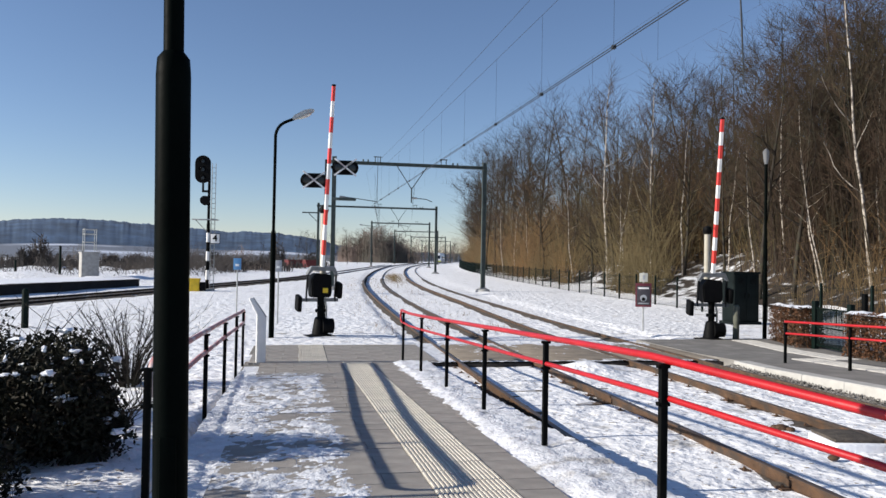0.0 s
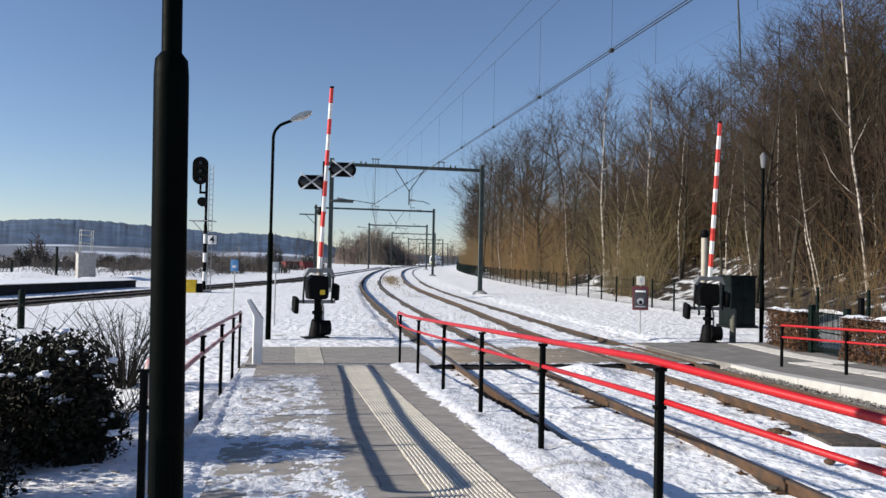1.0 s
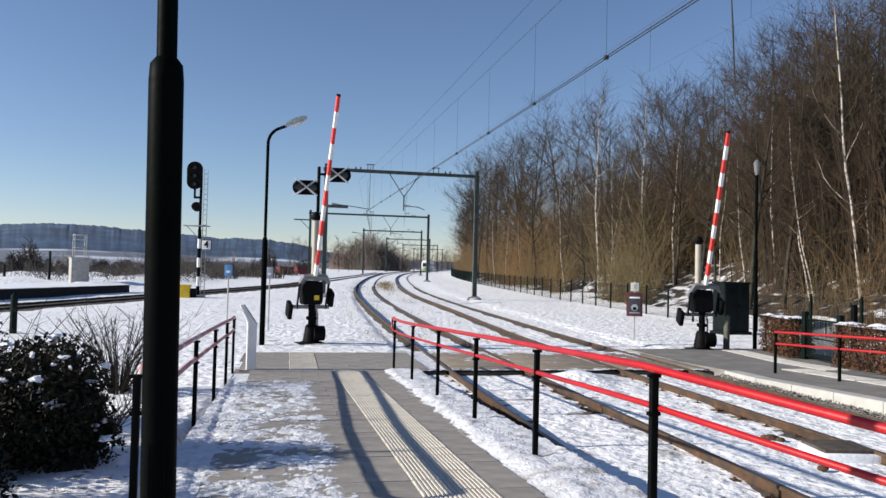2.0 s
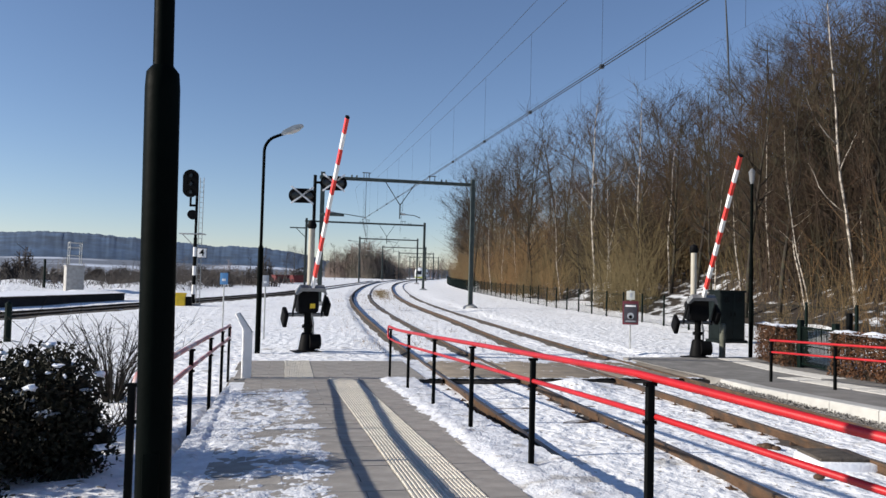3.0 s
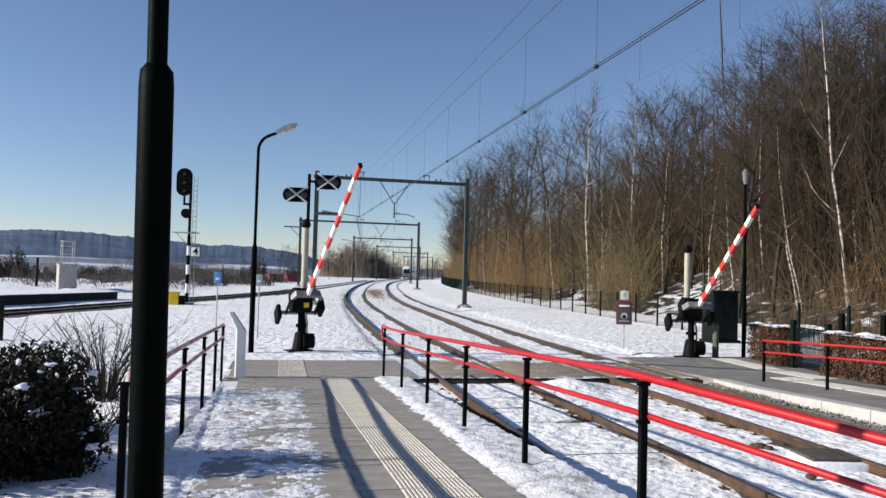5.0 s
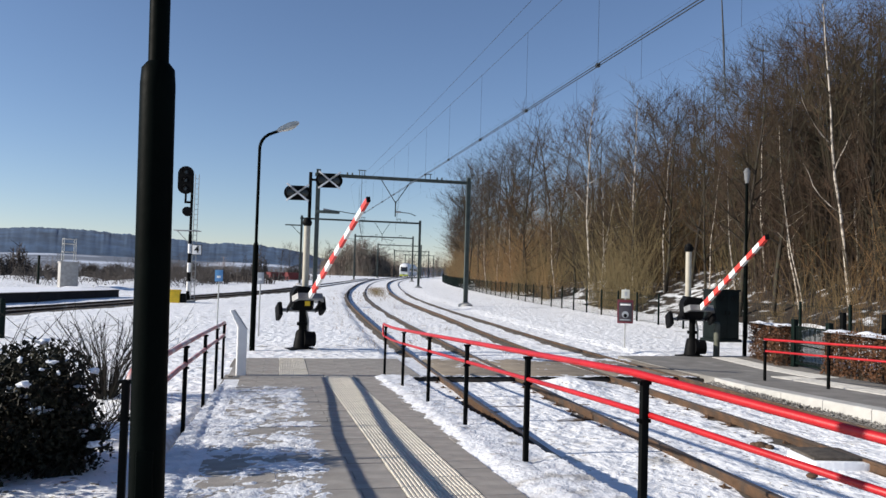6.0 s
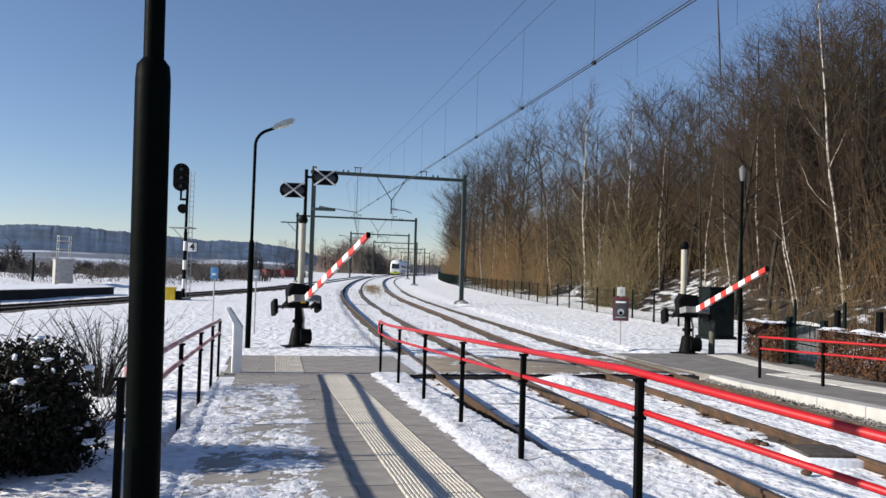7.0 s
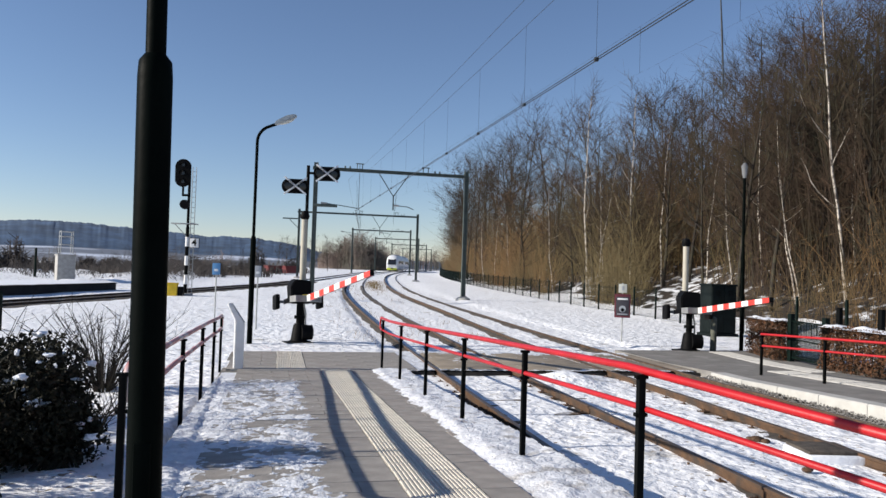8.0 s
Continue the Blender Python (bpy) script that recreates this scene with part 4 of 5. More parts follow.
# birches near the fence: bearing of the foot, distance along the line, bearing of the tip, its rise, kind
for foot, yy, tip, rise, k in ((23.1, 47.0, 23.0, 0.235, 0), (23.8, 46.0, 24.7, 0.17, 1), (24.3, 46.5, 23.7, 0.13, 2), (26.2, 45.0, 26.0, 0.235, 2),
                               (31.5, 36.0, 31.7, 0.17, 1), (33.3, 33.0, 32.6, 0.15, 0), (37.4, 27.5, 35.1, 0.205, 1), (37.7, 27.2, 36.0, 0.15, 0),
                               (40.4, 25.0, 38.2, 0.34, 2), (40.9, 27.0, 40.2, 0.25, 1), (15.4, 75.0, 15.1, 0.07, 0), (16.2, 74.0, 16.1, 0.075, 1),
                               (17.4, 70.0, 17.0, 0.08, 0), (28.4, 41.0, 28.1, 0.20, 1), (35.2, 31.5, 34.9, 0.20, 0), (20.6, 55.0, 19.6, 0.12, 1)):
    x = yy * math.tan(radians(foot))
    dist = math.hypot(x, yy)
    z = ground_z(x, yy) - 0.1
    tall = 1.88 + dist * rise - z
    tilt = math.degrees(math.atan2(radians(tip - foot) * dist, tall))
    ob = plant(BIRCH, k, x, yy, tall / BIRCH_TALL[k], 0)
    ob.rotation_euler = (0, radians(tilt), radians(-foot))

# low trees far off on both sides of the bend
for x, yy, s in ((-4, 150, 0.42), (0, 158, 0.5), (3.5, 150, 0.46), (7, 165, 0.55), (10, 160, 0.5), (13, 172, 0.52), (5, 185, 0.5), (15, 190, 0.5),
                 (2, 200, 0.55), (18, 215, 0.5), (-8, 175, 0.4), (70, 400, 0.9), (62, 420, 0.9), (80, 430, 1.0), (90, 440, 1.0), (100, 420, 1.0), (56, 440, 0.9), (75, 450, 1.0),
                 (-52, 62, 0.35), (-40, 95, 0.4), (-46, 90, 0.32), (-34, 110, 0.3)):
    t = plant(FAR, rng.randrange(3), x, yy, s, rng.uniform(0, 360))
    tagged(t, "small bare tree in the snow beside the bend", group="far trees")


def build_thicket():
    """Brown undergrowth on the bank: thin leaning stems with side shoots."""
    rg = random.Random(7)
    lines = []
    for i in range(22000):
        y = 15 + 185 * rg.random() ** 1.6
        u = 14.4 + 14 * rg.random() ** 1.3
        # the snowy hollows stay bare
        x = line_x(y) + u
        if noise.noise(Vector((x * 0.16, y * 0.16, 2.2))) < -0.2 or hollow(x, y) or hollow(x - 0.6, y):
            continue
        if (y < 34 and rg.random() < 0.68) or (y > 95 and rg.random() < 0.35):
            continue
        h = rg.choice((rg.uniform(1.0, 3.5), rg.uniform(1.5, 4.5), rg.uniform(3.0, 7.0))) * (0.55 + 0.45 * min(1, (u - 14) / 4)) * (0.7 if y < 32 else (1.0 if y < 40 else 1.45))
        z = ground_z(x, y) - 0.1
        a, b = rg.gauss(0, 0.3), rg.gauss(0, 0.3)
        r = rg.uniform(0.008, 0.02) * (0.6 if y < 38 else 1.0)
        p0, p1 = Vector((x, y, z)), Vector((x + a * h * 0.5, y + b * h * 0.5, z + h * 0.55))
        p2 = p1 + Vector((a * h * 0.7 + rg.gauss(0, 0.15), b * h * 0.7 + rg.gauss(0, 0.15), h * 0.45))
        lines.append([(p0, r), (p1, r * 0.7), (p2, r * 0.25)])
        for k in range(5):
            q = p0.lerp(p1, rg.uniform(0.3, 1.0)) if k < 3 else p1.lerp(p2, rg.random())
            d = Vector((rg.gauss(0, 0.8), rg.gauss(0, 0.8), rg.uniform(-0.1, 0.9))) * h * 0.22
            lines.append([(q, r * 0.5), (q + d, r * 0.2)])
    v, f = bars(lines, 3)
    tagged(raw("undergrowth", v, f, M["thicket"]), "brown leafless undergrowth covering the bank", "undergrowth", kind="stuff")


build_thicket()


def build_young_wood():
    """Dense thin saplings and brushwood deeper in the wood."""
    rg = random.Random(8)
    lines = []
    for i in range(9500):
        y = 13 + 58 * rg.random() ** 1.25
        u = 17.5 + 22 * rg.random() ** 1.15
        x = line_x(y) + u
        if hollow(x, y) or hollow(x - 1.5, y - 1.0):
            continue
        h = rg.uniform(2.5, 9.0)
        z = ground_z(x, y) - 0.1
        r = rg.uniform(0.010, 0.026)
        lean = Vector((rg.gauss(0, 0.16), rg.gauss(0, 0.16), 1)).normalized()
        p0 = Vector((x, y, z))
        p2 = p0 + lean * h
        lines.append([(p0, r), (p2, r * 0.3)])
        for k in range(4):
            q = p0 + lean * h * rg.uniform(0.25, 1.0)
            a = rg.uniform(0, 6.28)
            d = Vector((math.cos(a), math.sin(a), rg.uniform(0.1, 1.2))) * rg.uniform(0.5, 1.7)
            lines.append([(q, r * 0.5), (q + d, r * 0.25)])
    v, f = bars(lines, 3)
    tagged(raw("brushwood", v, f, M["twig"]), "dense bare brushwood and saplings in the wood", "brushwood", kind="stuff")


build_young_wood()


def brush_mass(lines, rg, cx, cy, rx, ry, tall, count):
    """A rounded mass of small crowns: many fine twigs that spread from leaning stems."""
    for k in range(count):
        a, q = rg.uniform(0, 6.28), math.sqrt(rg.random())
        x, y = cx + rx * q * math.cos(a), cy + ry * q * math.sin(a)
        z = ground_z(x, y)
        top = tall * (1 - 0.55 * q * q) * (0.8 + 0.6 * noise.noise(Vector((x * 0.3, y * 0.1, 5))))
        h = max(0.8, top * rg.uniform(0.6, 1.0))
        p = Vector((x, y, z - 0.1))
        e = p + Vector((rg.gauss(0, 0.07) * h, rg.gauss(0, 0.07) * h, h))
        lines.append([(p, 0.08), (e, 0.03)])
        for i in range(9):
            f = p.lerp(e, rg.uniform(0.25, 0.95))
            b = rg.uniform(0, 6.28)
            d = Vector((math.cos(b), math.sin(b), rg.uniform(0.1, 0.9))) * h * rg.uniform(0.10, 0.28)
            lines.append([(f, 0.05), (f + d, 0.02)])


def build_copse():
    """The grey-brown clump of small trees left of the bend."""
    rg = random.Random(27)
    lines = []
    brush_mass(lines, rg, 24.0, 222, 8.0, 10, 13.5, 520)
    brush_mass(lines, rg, 16.0, 226, 5.0, 8, 9.5, 200)
    brush_mass(lines, rg, 33.0, 236, 4.5, 8, 8.0, 150)
    v, f = bars(lines, 3)
    tagged(raw("copse", v, f, M["copse"]), "dense grey-brown leafless copse beside the bend", "copse", kind="stuff")
    lines = []
    for az in range(-46, 24):
        d = 250 + 60 * noise.noise(Vector((az * 0.21, 0, 8)))
        if az > 2:
            d = 448
        x, y = d * math.sin(radians(az)), d * math.cos(radians(az))
        tall = max(1.2, 3.6 + 4.5 * noise.noise(Vector((az * 0.37, 2, 1)))) * d / 250
        if az > 2:
            tall = 17 + 7 * noise.noise(Vector((az * 0.4, 2, 1)))
        brush_mass(lines, rg, x, y, 5.0 * d / 250, 5, tall, 24 if az < 3 else 60)
    v, f = bars(lines, 3)
    tagged(raw("hedgerow", v, f, M["copse"]), "far grey hedgerow with low bare trees across the snowy fields", "hedgerow", kind="stuff")


build_copse()

# ---------------------------------------------------------------- fence along the line


def build_fence():
    """Green mesh fence, in bays: posts, rails and thin vertical bars."""
    fn = thing("fence", Matrix(), "dark green metal mesh fence along the railway", "fence")
    ys, y = [], 17.5
    while y < 175:
        ys.append(y)
        y += 2.35
    at = [(line_x(q) + 13.2 + (0.5 if q < 24 else 0), q) for q in ys]
    for (x0, y0), (x1, y1) in zip(at, at[1:]):
        z0, z1 = ground_z(x0, y0), ground_z(x1, y1)
        part("post", box((x0 - 0.035, y0 - 0.035, z0 - 0.1), (x0 + 0.035, y0 + 0.035, z0 + 1.42), 0.006), M["fence_green"], fn)
        n = 28 if y0 < 60 else 12
        lines = []
        for k in range(1, n):
            f = k / n
            p = Vector((x0 + (x1 - x0) * f, y0 + (y1 - y0) * f, z0 + (z1 - z0) * f))
            r = 0.004 if y0 < 60 else 0.011
            lines.append([(p + Vector((0, 0, 0.05)), r), (p + Vector((0, 0, 1.33)), r)])
        for h in (0.08, 0.48, 0.88, 1.28):
            lines.append([(Vector((x0, y0, z0 + h)), 0.008), (Vector((x1, y1, z1 + h)), 0.008)])
        v, f = bars(lines, 4)
        raw("mesh_panel", v, f, M["fence_green"], fn)


build_fence()

# ---------------------------------------------------------------- leaves, hedges, bushes


def leaf_cloud(n, inside, size, rg, flat=0.0):
    """Small bent leaves scattered where inside() allows; each is two triangles folded along the midrib."""
    verts, faces = [], []
    while n > 0:
        p = inside(rg)
        if p is None:
            continue
        n -= 1
        s = size * rg.uniform(0.6, 1.25)
        d = Vector((rg.gauss(0, 1), rg.gauss(0, 1), rg.gauss(0, 1) + flat)).normalized()
        u = d.orthogonal().normalized()
        u = (Matrix.Rotation(rg.uniform(0, 6.28), 3, d) @ u)
        w = d.cross(u)
        b = len(verts)
        for c in (p - u * s, p + w * s * 0.5 + d * s * 0.18, p + u * s, p - w * s * 0.5 + d * s * 0.18):
            verts.append(tuple(c))
        faces += [(b, b + 1, b + 2), (b, b + 2, b + 3)]
    return verts, faces


def build_hedge(name, p0, p1, width, height, label, seed):
    rg = random.Random(seed)
    a, b = Vector((*p0, 0)), Vector((*p1, 0))
    ln = (b - a).length
    hd = thing(name, pose(*p0, ground_z(*p0) - 0.02, 0, 0, math.degrees(math.atan2(b.y - a.y, b.x - a.x))), label, "hedge", "beech hedges")

    def inside(r):
        x, y, z = r.uniform(0, ln), r.uniform(-width / 2, width / 2), r.uniform(0.05, height)
        e = min(x, ln - x, width / 2 - abs(y), height - z)
        if e > 0.09 and r.random() > 0.12:
            return None
        bump = 0.05 * noise.noise(Vector((x * 2.5, z * 2.5, seed)))
        return Vector((x, y * (1 + bump * 3), z + bump))
    v, f = leaf_cloud(int(4200 * ln), inside, 0.031, rg)
    raw("foliage", v, f, M["leaf_brown"], hd)
    lines = []
    for k in range(int(ln * 30)):
        x, y = rg.uniform(0.05, ln - 0.05), rg.uniform(-width * 0.35, width * 0.35)
        lines.append([(Vector((x, y, -0.1)), 0.012), (Vector((x + rg.gauss(0, 0.1), y + rg.gauss(0, 0.08), height * 0.95)), 0.004)])
    v, f = bars(lines, 4)
    raw("wood", v, f, M["bark"], hd)
    v, f = [], []
    n, m = max(8, int(ln / 0.08)), 9
    for i in range(n + 1):
        for j in range(m):
            x, y = ln * i / n, -width / 2 + width * j / (m - 1)
            q = noise.noise(Vector((x * 3, y * 3, seed + 4))) + 0.5 * noise.noise(Vector((x * 9, y * 9, seed)))
            edge = min(j, m - 1 - j) / 2.0
            v.append((x, y, height - 0.02 + 0.06 * min(1, edge) * (q * 1.3 + 0.22)))
    for i in range(n):
        for j in range(m - 1):
            f.append((i * m + j, i * m + j + 1, (i + 1) * m + j + 1, (i + 1) * m + j))
    raw("snow_cap", v, f, M["snow_cap"], hd, smooth=True)
    return hd


build_hedge("hedge", (12.55, 18.0), (12.0, 16.0), 0.6, 1.02, "clipped brown beech hedge with snow on top beside the lamp", 31)
build_hedge("hedge", (11.75, 14.2), (11.1, 7.5), 0.7, 1.05, "long clipped brown beech hedge with snow on top", 32)


def build_gate():
    gt = thing("gate", Matrix(), "dark green steel garden gate between two hedges", "gate")
    for x, y in ((12.05, 15.95), (11.7, 14.35)):
        part("gate_post", box((x - 0.06, y - 0.06, -0.1), (x + 0.06, y + 0.06, 1.15), 0.01), M["fence_green"], gt)
    lines = []
    for k in range(24):
        f = (k + 0.5) / 24
        p = Vector((12.05 - 0.35 * f, 15.89 - 1.48 * f, 0.08))
        lines.append([(p, 0.011), (p + Vector((0, 0, 0.92)), 0.011)])
    for h in (0.12, 0.55, 0.98):
        lines.append([(Vector((12.04, 15.9, h)), 0.018), (Vector((11.71, 14.4, h)), 0.018)])
    v, f = bars(lines, 6)
    raw("gate_leaf", v, f, M["fence_green"], gt)


build_gate()
for x, y, h in ((14.6, 17.4, 1.3), (13.9, 15.2, 1.35), (13.3, 13.3, 1.4)):
    st = thing("fence_post", pose(x, y, ground_z(x, y)), "short dark green post behind the hedge", "post", "posts behind the hedge")
    part("shaft", box((-0.06, -0.06, -0.1), (0.06, 0.06, h), 0.01), M["black_paint"], st)


def build_bush(at, rad, height, label, seed, leaves, snow=10):
    rg = random.Random(seed)
    bs = thing("bush", pose(*at, ground_z(*at) - 0.03), label, "bush", "evergreen bushes")
    lobes = [(Vector((rg.uniform(-0.6, 0.6) * rad, rg.uniform(-0.5, 0.5) * rad, height * rg.uniform(0.3, 0.72))), rad * rg.uniform(0.4, 0.62)) for _ in range(11)]

    def inside(r):
        c, q = lobes[r.randrange(len(lobes))]
        d = Vector((r.gauss(0, 1), r.gauss(0, 1), r.gauss(0, 1))).normalized()
        p = c + d * q * r.uniform(0.55, 1.08)
        return p if 0.02 < p.z < height else None
    v, f = leaf_cloud(int(leaves * 1.7), inside, 0.027, rg, 0.3)
    raw("foliage", v, f, M["leaf_dark"], bs)
    lines = []
    for k in range(60):
        c, q = lobes[k % len(lobes)]
        lines.append([(Vector((rg.uniform(-0.2, 0.2), rg.uniform(-0.2, 0.2), 0)), 0.014), (c * 0.6, 0.009),
                      (c + Vector((rg.gauss(0, 0.5), rg.gauss(0, 0.5), rg.gauss(0.3, 0.4))) * q, 0.003)])
    v, f = bars(lines, 4)
    raw("wood", v, f, M["bark"], bs)
    for k in range(snow * 2):
        c, q = lobes[rg.randrange(len(lobes))]
        d = Vector((rg.gauss(0, 0.7), -abs(rg.gauss(0.5, 0.5)), rg.uniform(0.3, 1))).normalized()
        bm = bmesh.new()
        bmesh.ops.create_icosphere(bm, subdivisions=2, radius=1.0)
        sx, sz = rg.uniform(0.012, 0.05), rg.uniform(0.010, 0.028)
        for w in bm.verts:
            w.co = Vector((w.co.x * sx, w.co.y * sx * 0.8, w.co.z * sz)) * (1 + 1.1 * noise.noise(w.co * 2.2 + Vector((k * 3.7, 0, seed))))
        o = part("snow_clump", bm, M["snow_cap"], bs)
        p = c + d * q * 1.03
        o.location = (p.x, p.y, max(0.1, min(p.z, height)))
    return bs


build_bush((-2.17, 6.8), 0.80, 1.06, "dense dark evergreen bush with clumps of snow", 41, 12000, 22)
build_bush((-3.2, 6.7), 0.75, 1.15, "dense dark evergreen bush with clumps of snow", 42, 7000, 14)
build_bush((-1.66, 6.6), 0.34, 0.62, "low dark evergreen bush at the edge of the path", 43, 2600, 9)
build_bush((-2.05, 5.2), 0.5, 0.62, "low dark evergreen bush half covered in snow", 44, 3000, 14)
# two bushes out of view on the left, added to shade snow and platform
build_bush((-3.6, 8.6), 0.8, 1.1, "dense dark evergreen bush with clumps of snow", 45, 5000, 8)
build_bush((-3.0, 5.4), 0.75, 1.25, "dense dark evergreen bush with clumps of snow", 46, 4000, 8)


def build_shrub(at, height, n, label, seed, spread_=0.5):
    rg = random.Random(seed)
    sh = thing("shrub", pose(*at, ground_z(*at) - 0.05), label, "shrub", "bare shrubs")
    lines = []
    for k in range(n):
        a, q = rg.uniform(0, 6.28), rg.uniform(0.15, spread_)
        p0 = Vector((math.cos(a) * 0.08, math.sin(a) * 0.08, 0))
        p1 = p0 + Vector((math.cos(a) * q * 0.5, math.sin(a) * q * 0.5, height * 0.5 * rg.uniform(0.7, 1)))
        p2 = p1 + Vector((math.cos(a) * q + rg.gauss(0, 0.1), math.sin(a) * q + rg.gauss(0, 0.1), height * 0.5 * rg.uniform(0.6, 1.05)))
        lines.append([(p0, 0.010), (p1, 0.007), (p2, 0.003)])
        for j in range(6):
            b = p0.lerp(p1, rg.random()) if j < 2 else p1.lerp(p2, rg.random())
            d = Vector((rg.gauss(0, 0.14), rg.gauss(0, 0.14), rg.uniform(0.05, 0.3)))
            lines.append([(b, 0.004), (b + d, 0.002)])
    v, f = bars(lines, 4)
    raw("wood", v, f, M["bark"], sh)


build_shrub((-2.4, 11.7), 1.25, 70, "bare twiggy shrub in the snow", 51, 0.75)
build_shrub((-3.0, 8.4), 1.25, 26, "bare twiggy shrub behind the evergreen bush", 52, 0.7)
build_shrub((-3.9, 8.8), 1.2, 26, "bare twiggy shrub behind the evergreen bush", 53, 0.7)
build_shrub((-1.75, 7.9), 0.45, 16, "small bare shrub in the snow", 54, 0.3)

# ---------------------------------------------------------------- cabinets, signs and signals


def build_cabinet():
    cb = thing("equipment_cabinet", pose(14.8, 23.4, ground_z(14.8, 23.4) - 0.02, 0, 0, 3), "tall dark green steel equipment cabinet on a plinth", "cabinet")
    part("plinth", box((-0.56, -0.38, -0.1), (0.56, 0.38, 0.12), 0.02), M["cabinet_green"], cb)
    part("body", box((-0.49, -0.32, 0.11), (0.49, 0.32, 1.74), 0.02), M["cabinet_green"], cb)
    part("roof", box((-0.52, -0.36, 1.73), (0.52, 0.36, 1.80), 0.015), M["cabinet_green"], cb)
    for a, b in ((-0.47, -0.006), (0.006, 0.47)):
        d = part("door", box((a, -0.345, 0.16), (b, -0.315, 1.70), 0.008), M["cabinet_green"], cb)
        x = b - 0.07 if a < 0 else a + 0.07
        part("handle", box((x - 0.015, -0.37, 0.92), (x + 0.015, -0.34, 1.08), 0.005), M["black_plastic"], d)
        for k in range(4):
            part("vent_slat", box((a + 0.12, -0.352, 1.4 + k * 0.05), (b - 0.12, -0.343, 1.425 + k * 0.05), 0.003), M["black_plastic"], d)


build_cabinet()
sp = thing("marker_post", pose(11.42, 18.25, -0.05, 0, 1, 0), "short grey-green concrete marker post beside the crossing", "post")
part("shaft", pipe([(0, 0, 0), (0, 0, 0.92), (0, 0, 0.97)], [0.085, 0.08, 0.04], 12), M["marker"], sp)


def build_warning_sign():
    sg = thing("warning_sign", pose(10.05, 20.9, ground_z(10.05, 20.9), 0, 0, -20), "dark framed warning board on a thin grey pole in the snow", "sign")
    part("pole", pipe([(0, 0, -0.1), (0, 0, 1.75)], 0.022, 10), M["galv"], sg)
    bd = part("board", box((-0.23, -0.045, 0.72), (0.23, -0.022, 1.42), 0.006), M["poster_red"], sg)
    part("picture", box((-0.19, -0.052, 0.78), (0.19, -0.046, 1.34), 0.002), M["poster"], bd)
    part("header_bar", box((-0.15, -0.058, 1.25), (0.15, -0.0525, 1.30), 0.001), M["white_paint"], bd)
    part("symbol", pipe([(0, -0.056, 0.98), (0, -0.060, 0.98)], [0.10, 0.10], 16), M["grey_sign"], bd)
    part("symbol_dark", pipe([(0, -0.0605, 0.95), (0, -0.064, 0.95)], [0.055, 0.055], 14), M["black_plastic"], bd)
    part("base_bar", box((-0.15, -0.058, 0.81), (0.15, -0.0525, 0.84), 0.001), M["grey_sign"], bd)
    tp = part("top_plate", box((-0.12, -0.04, 1.46), (0.12, -0.022, 1.72), 0.005), M["glass_lamp"], sg, "small pale grey plate")
    part("mark", box((-0.03, -0.046, 1.53), (0.04, -0.041, 1.66), 0.001), M["grey_sign"], tp)


build_warning_sign()


def build_small_sign(at, height, w, h, material, label, turn=0.0, cap=None):
    x, y = at
    sg = thing("track_sign", pose(x, y, ground_z(x, y), 0, 0, turn), label, "sign", "track signs")
    part("pole", pipe([(0, 0, -0.1), (0, 0, height)], 0.022, 8), M["galv"], sg)
    b = part("plate", box((-w / 2, -0.04, height - h), (w / 2, -0.022, height), 0.004), material, sg)
    part("mark", box((-w / 4, -0.046, height - h * 0.7), (w / 4, -0.0405, height - h * 0.5), 0.001), cap or M["white_paint"], b)


build_small_sign((-1.9, 24.6), 1.92, 0.24, 0.36, M["blue_sign"], "small blue plate on a thin grey pole", -5)
build_small_sign((-0.6, 23.2), 1.90, 0.20, 0.34, M["grey_sign"], "small grey plate on a thin grey pole", -5)


def build_reader():
    """The bent white post beside the end of the railing."""
    rd = thing("information_post", pose(-0.66, 14.35, -0.02, 0, 0, 10), "bent white metal post with a sloping panel", "post")
    bm = bmesh.new()
    add_prism(bm, [(-0.085, 0.0), (0.085, 0.0), (0.085, 0.84), (-0.17, 1.22), (-0.235, 1.20), (-0.085, 0.90)], 1, -0.06, 0.06)
    bmesh.ops.bevel(bm, geom=list(bm.edges), offset=0.012, segments=2, affect="EDGES")
    part("column", bm, M["white_paint"], rd)
    part("foot_plate", box((-0.14, -0.11, -0.02), (0.14, 0.11, 0.012), 0.004), M["galv"], rd)
    p = part("panel", box((-0.004, -0.055, -0.006), (0.43, 0.055, 0.008), 0.004), M["grey_sign"], rd)
    p.matrix_basis = pose(0.088, 0, 0.86, 0, 180 + 56, 0)


build_reader()


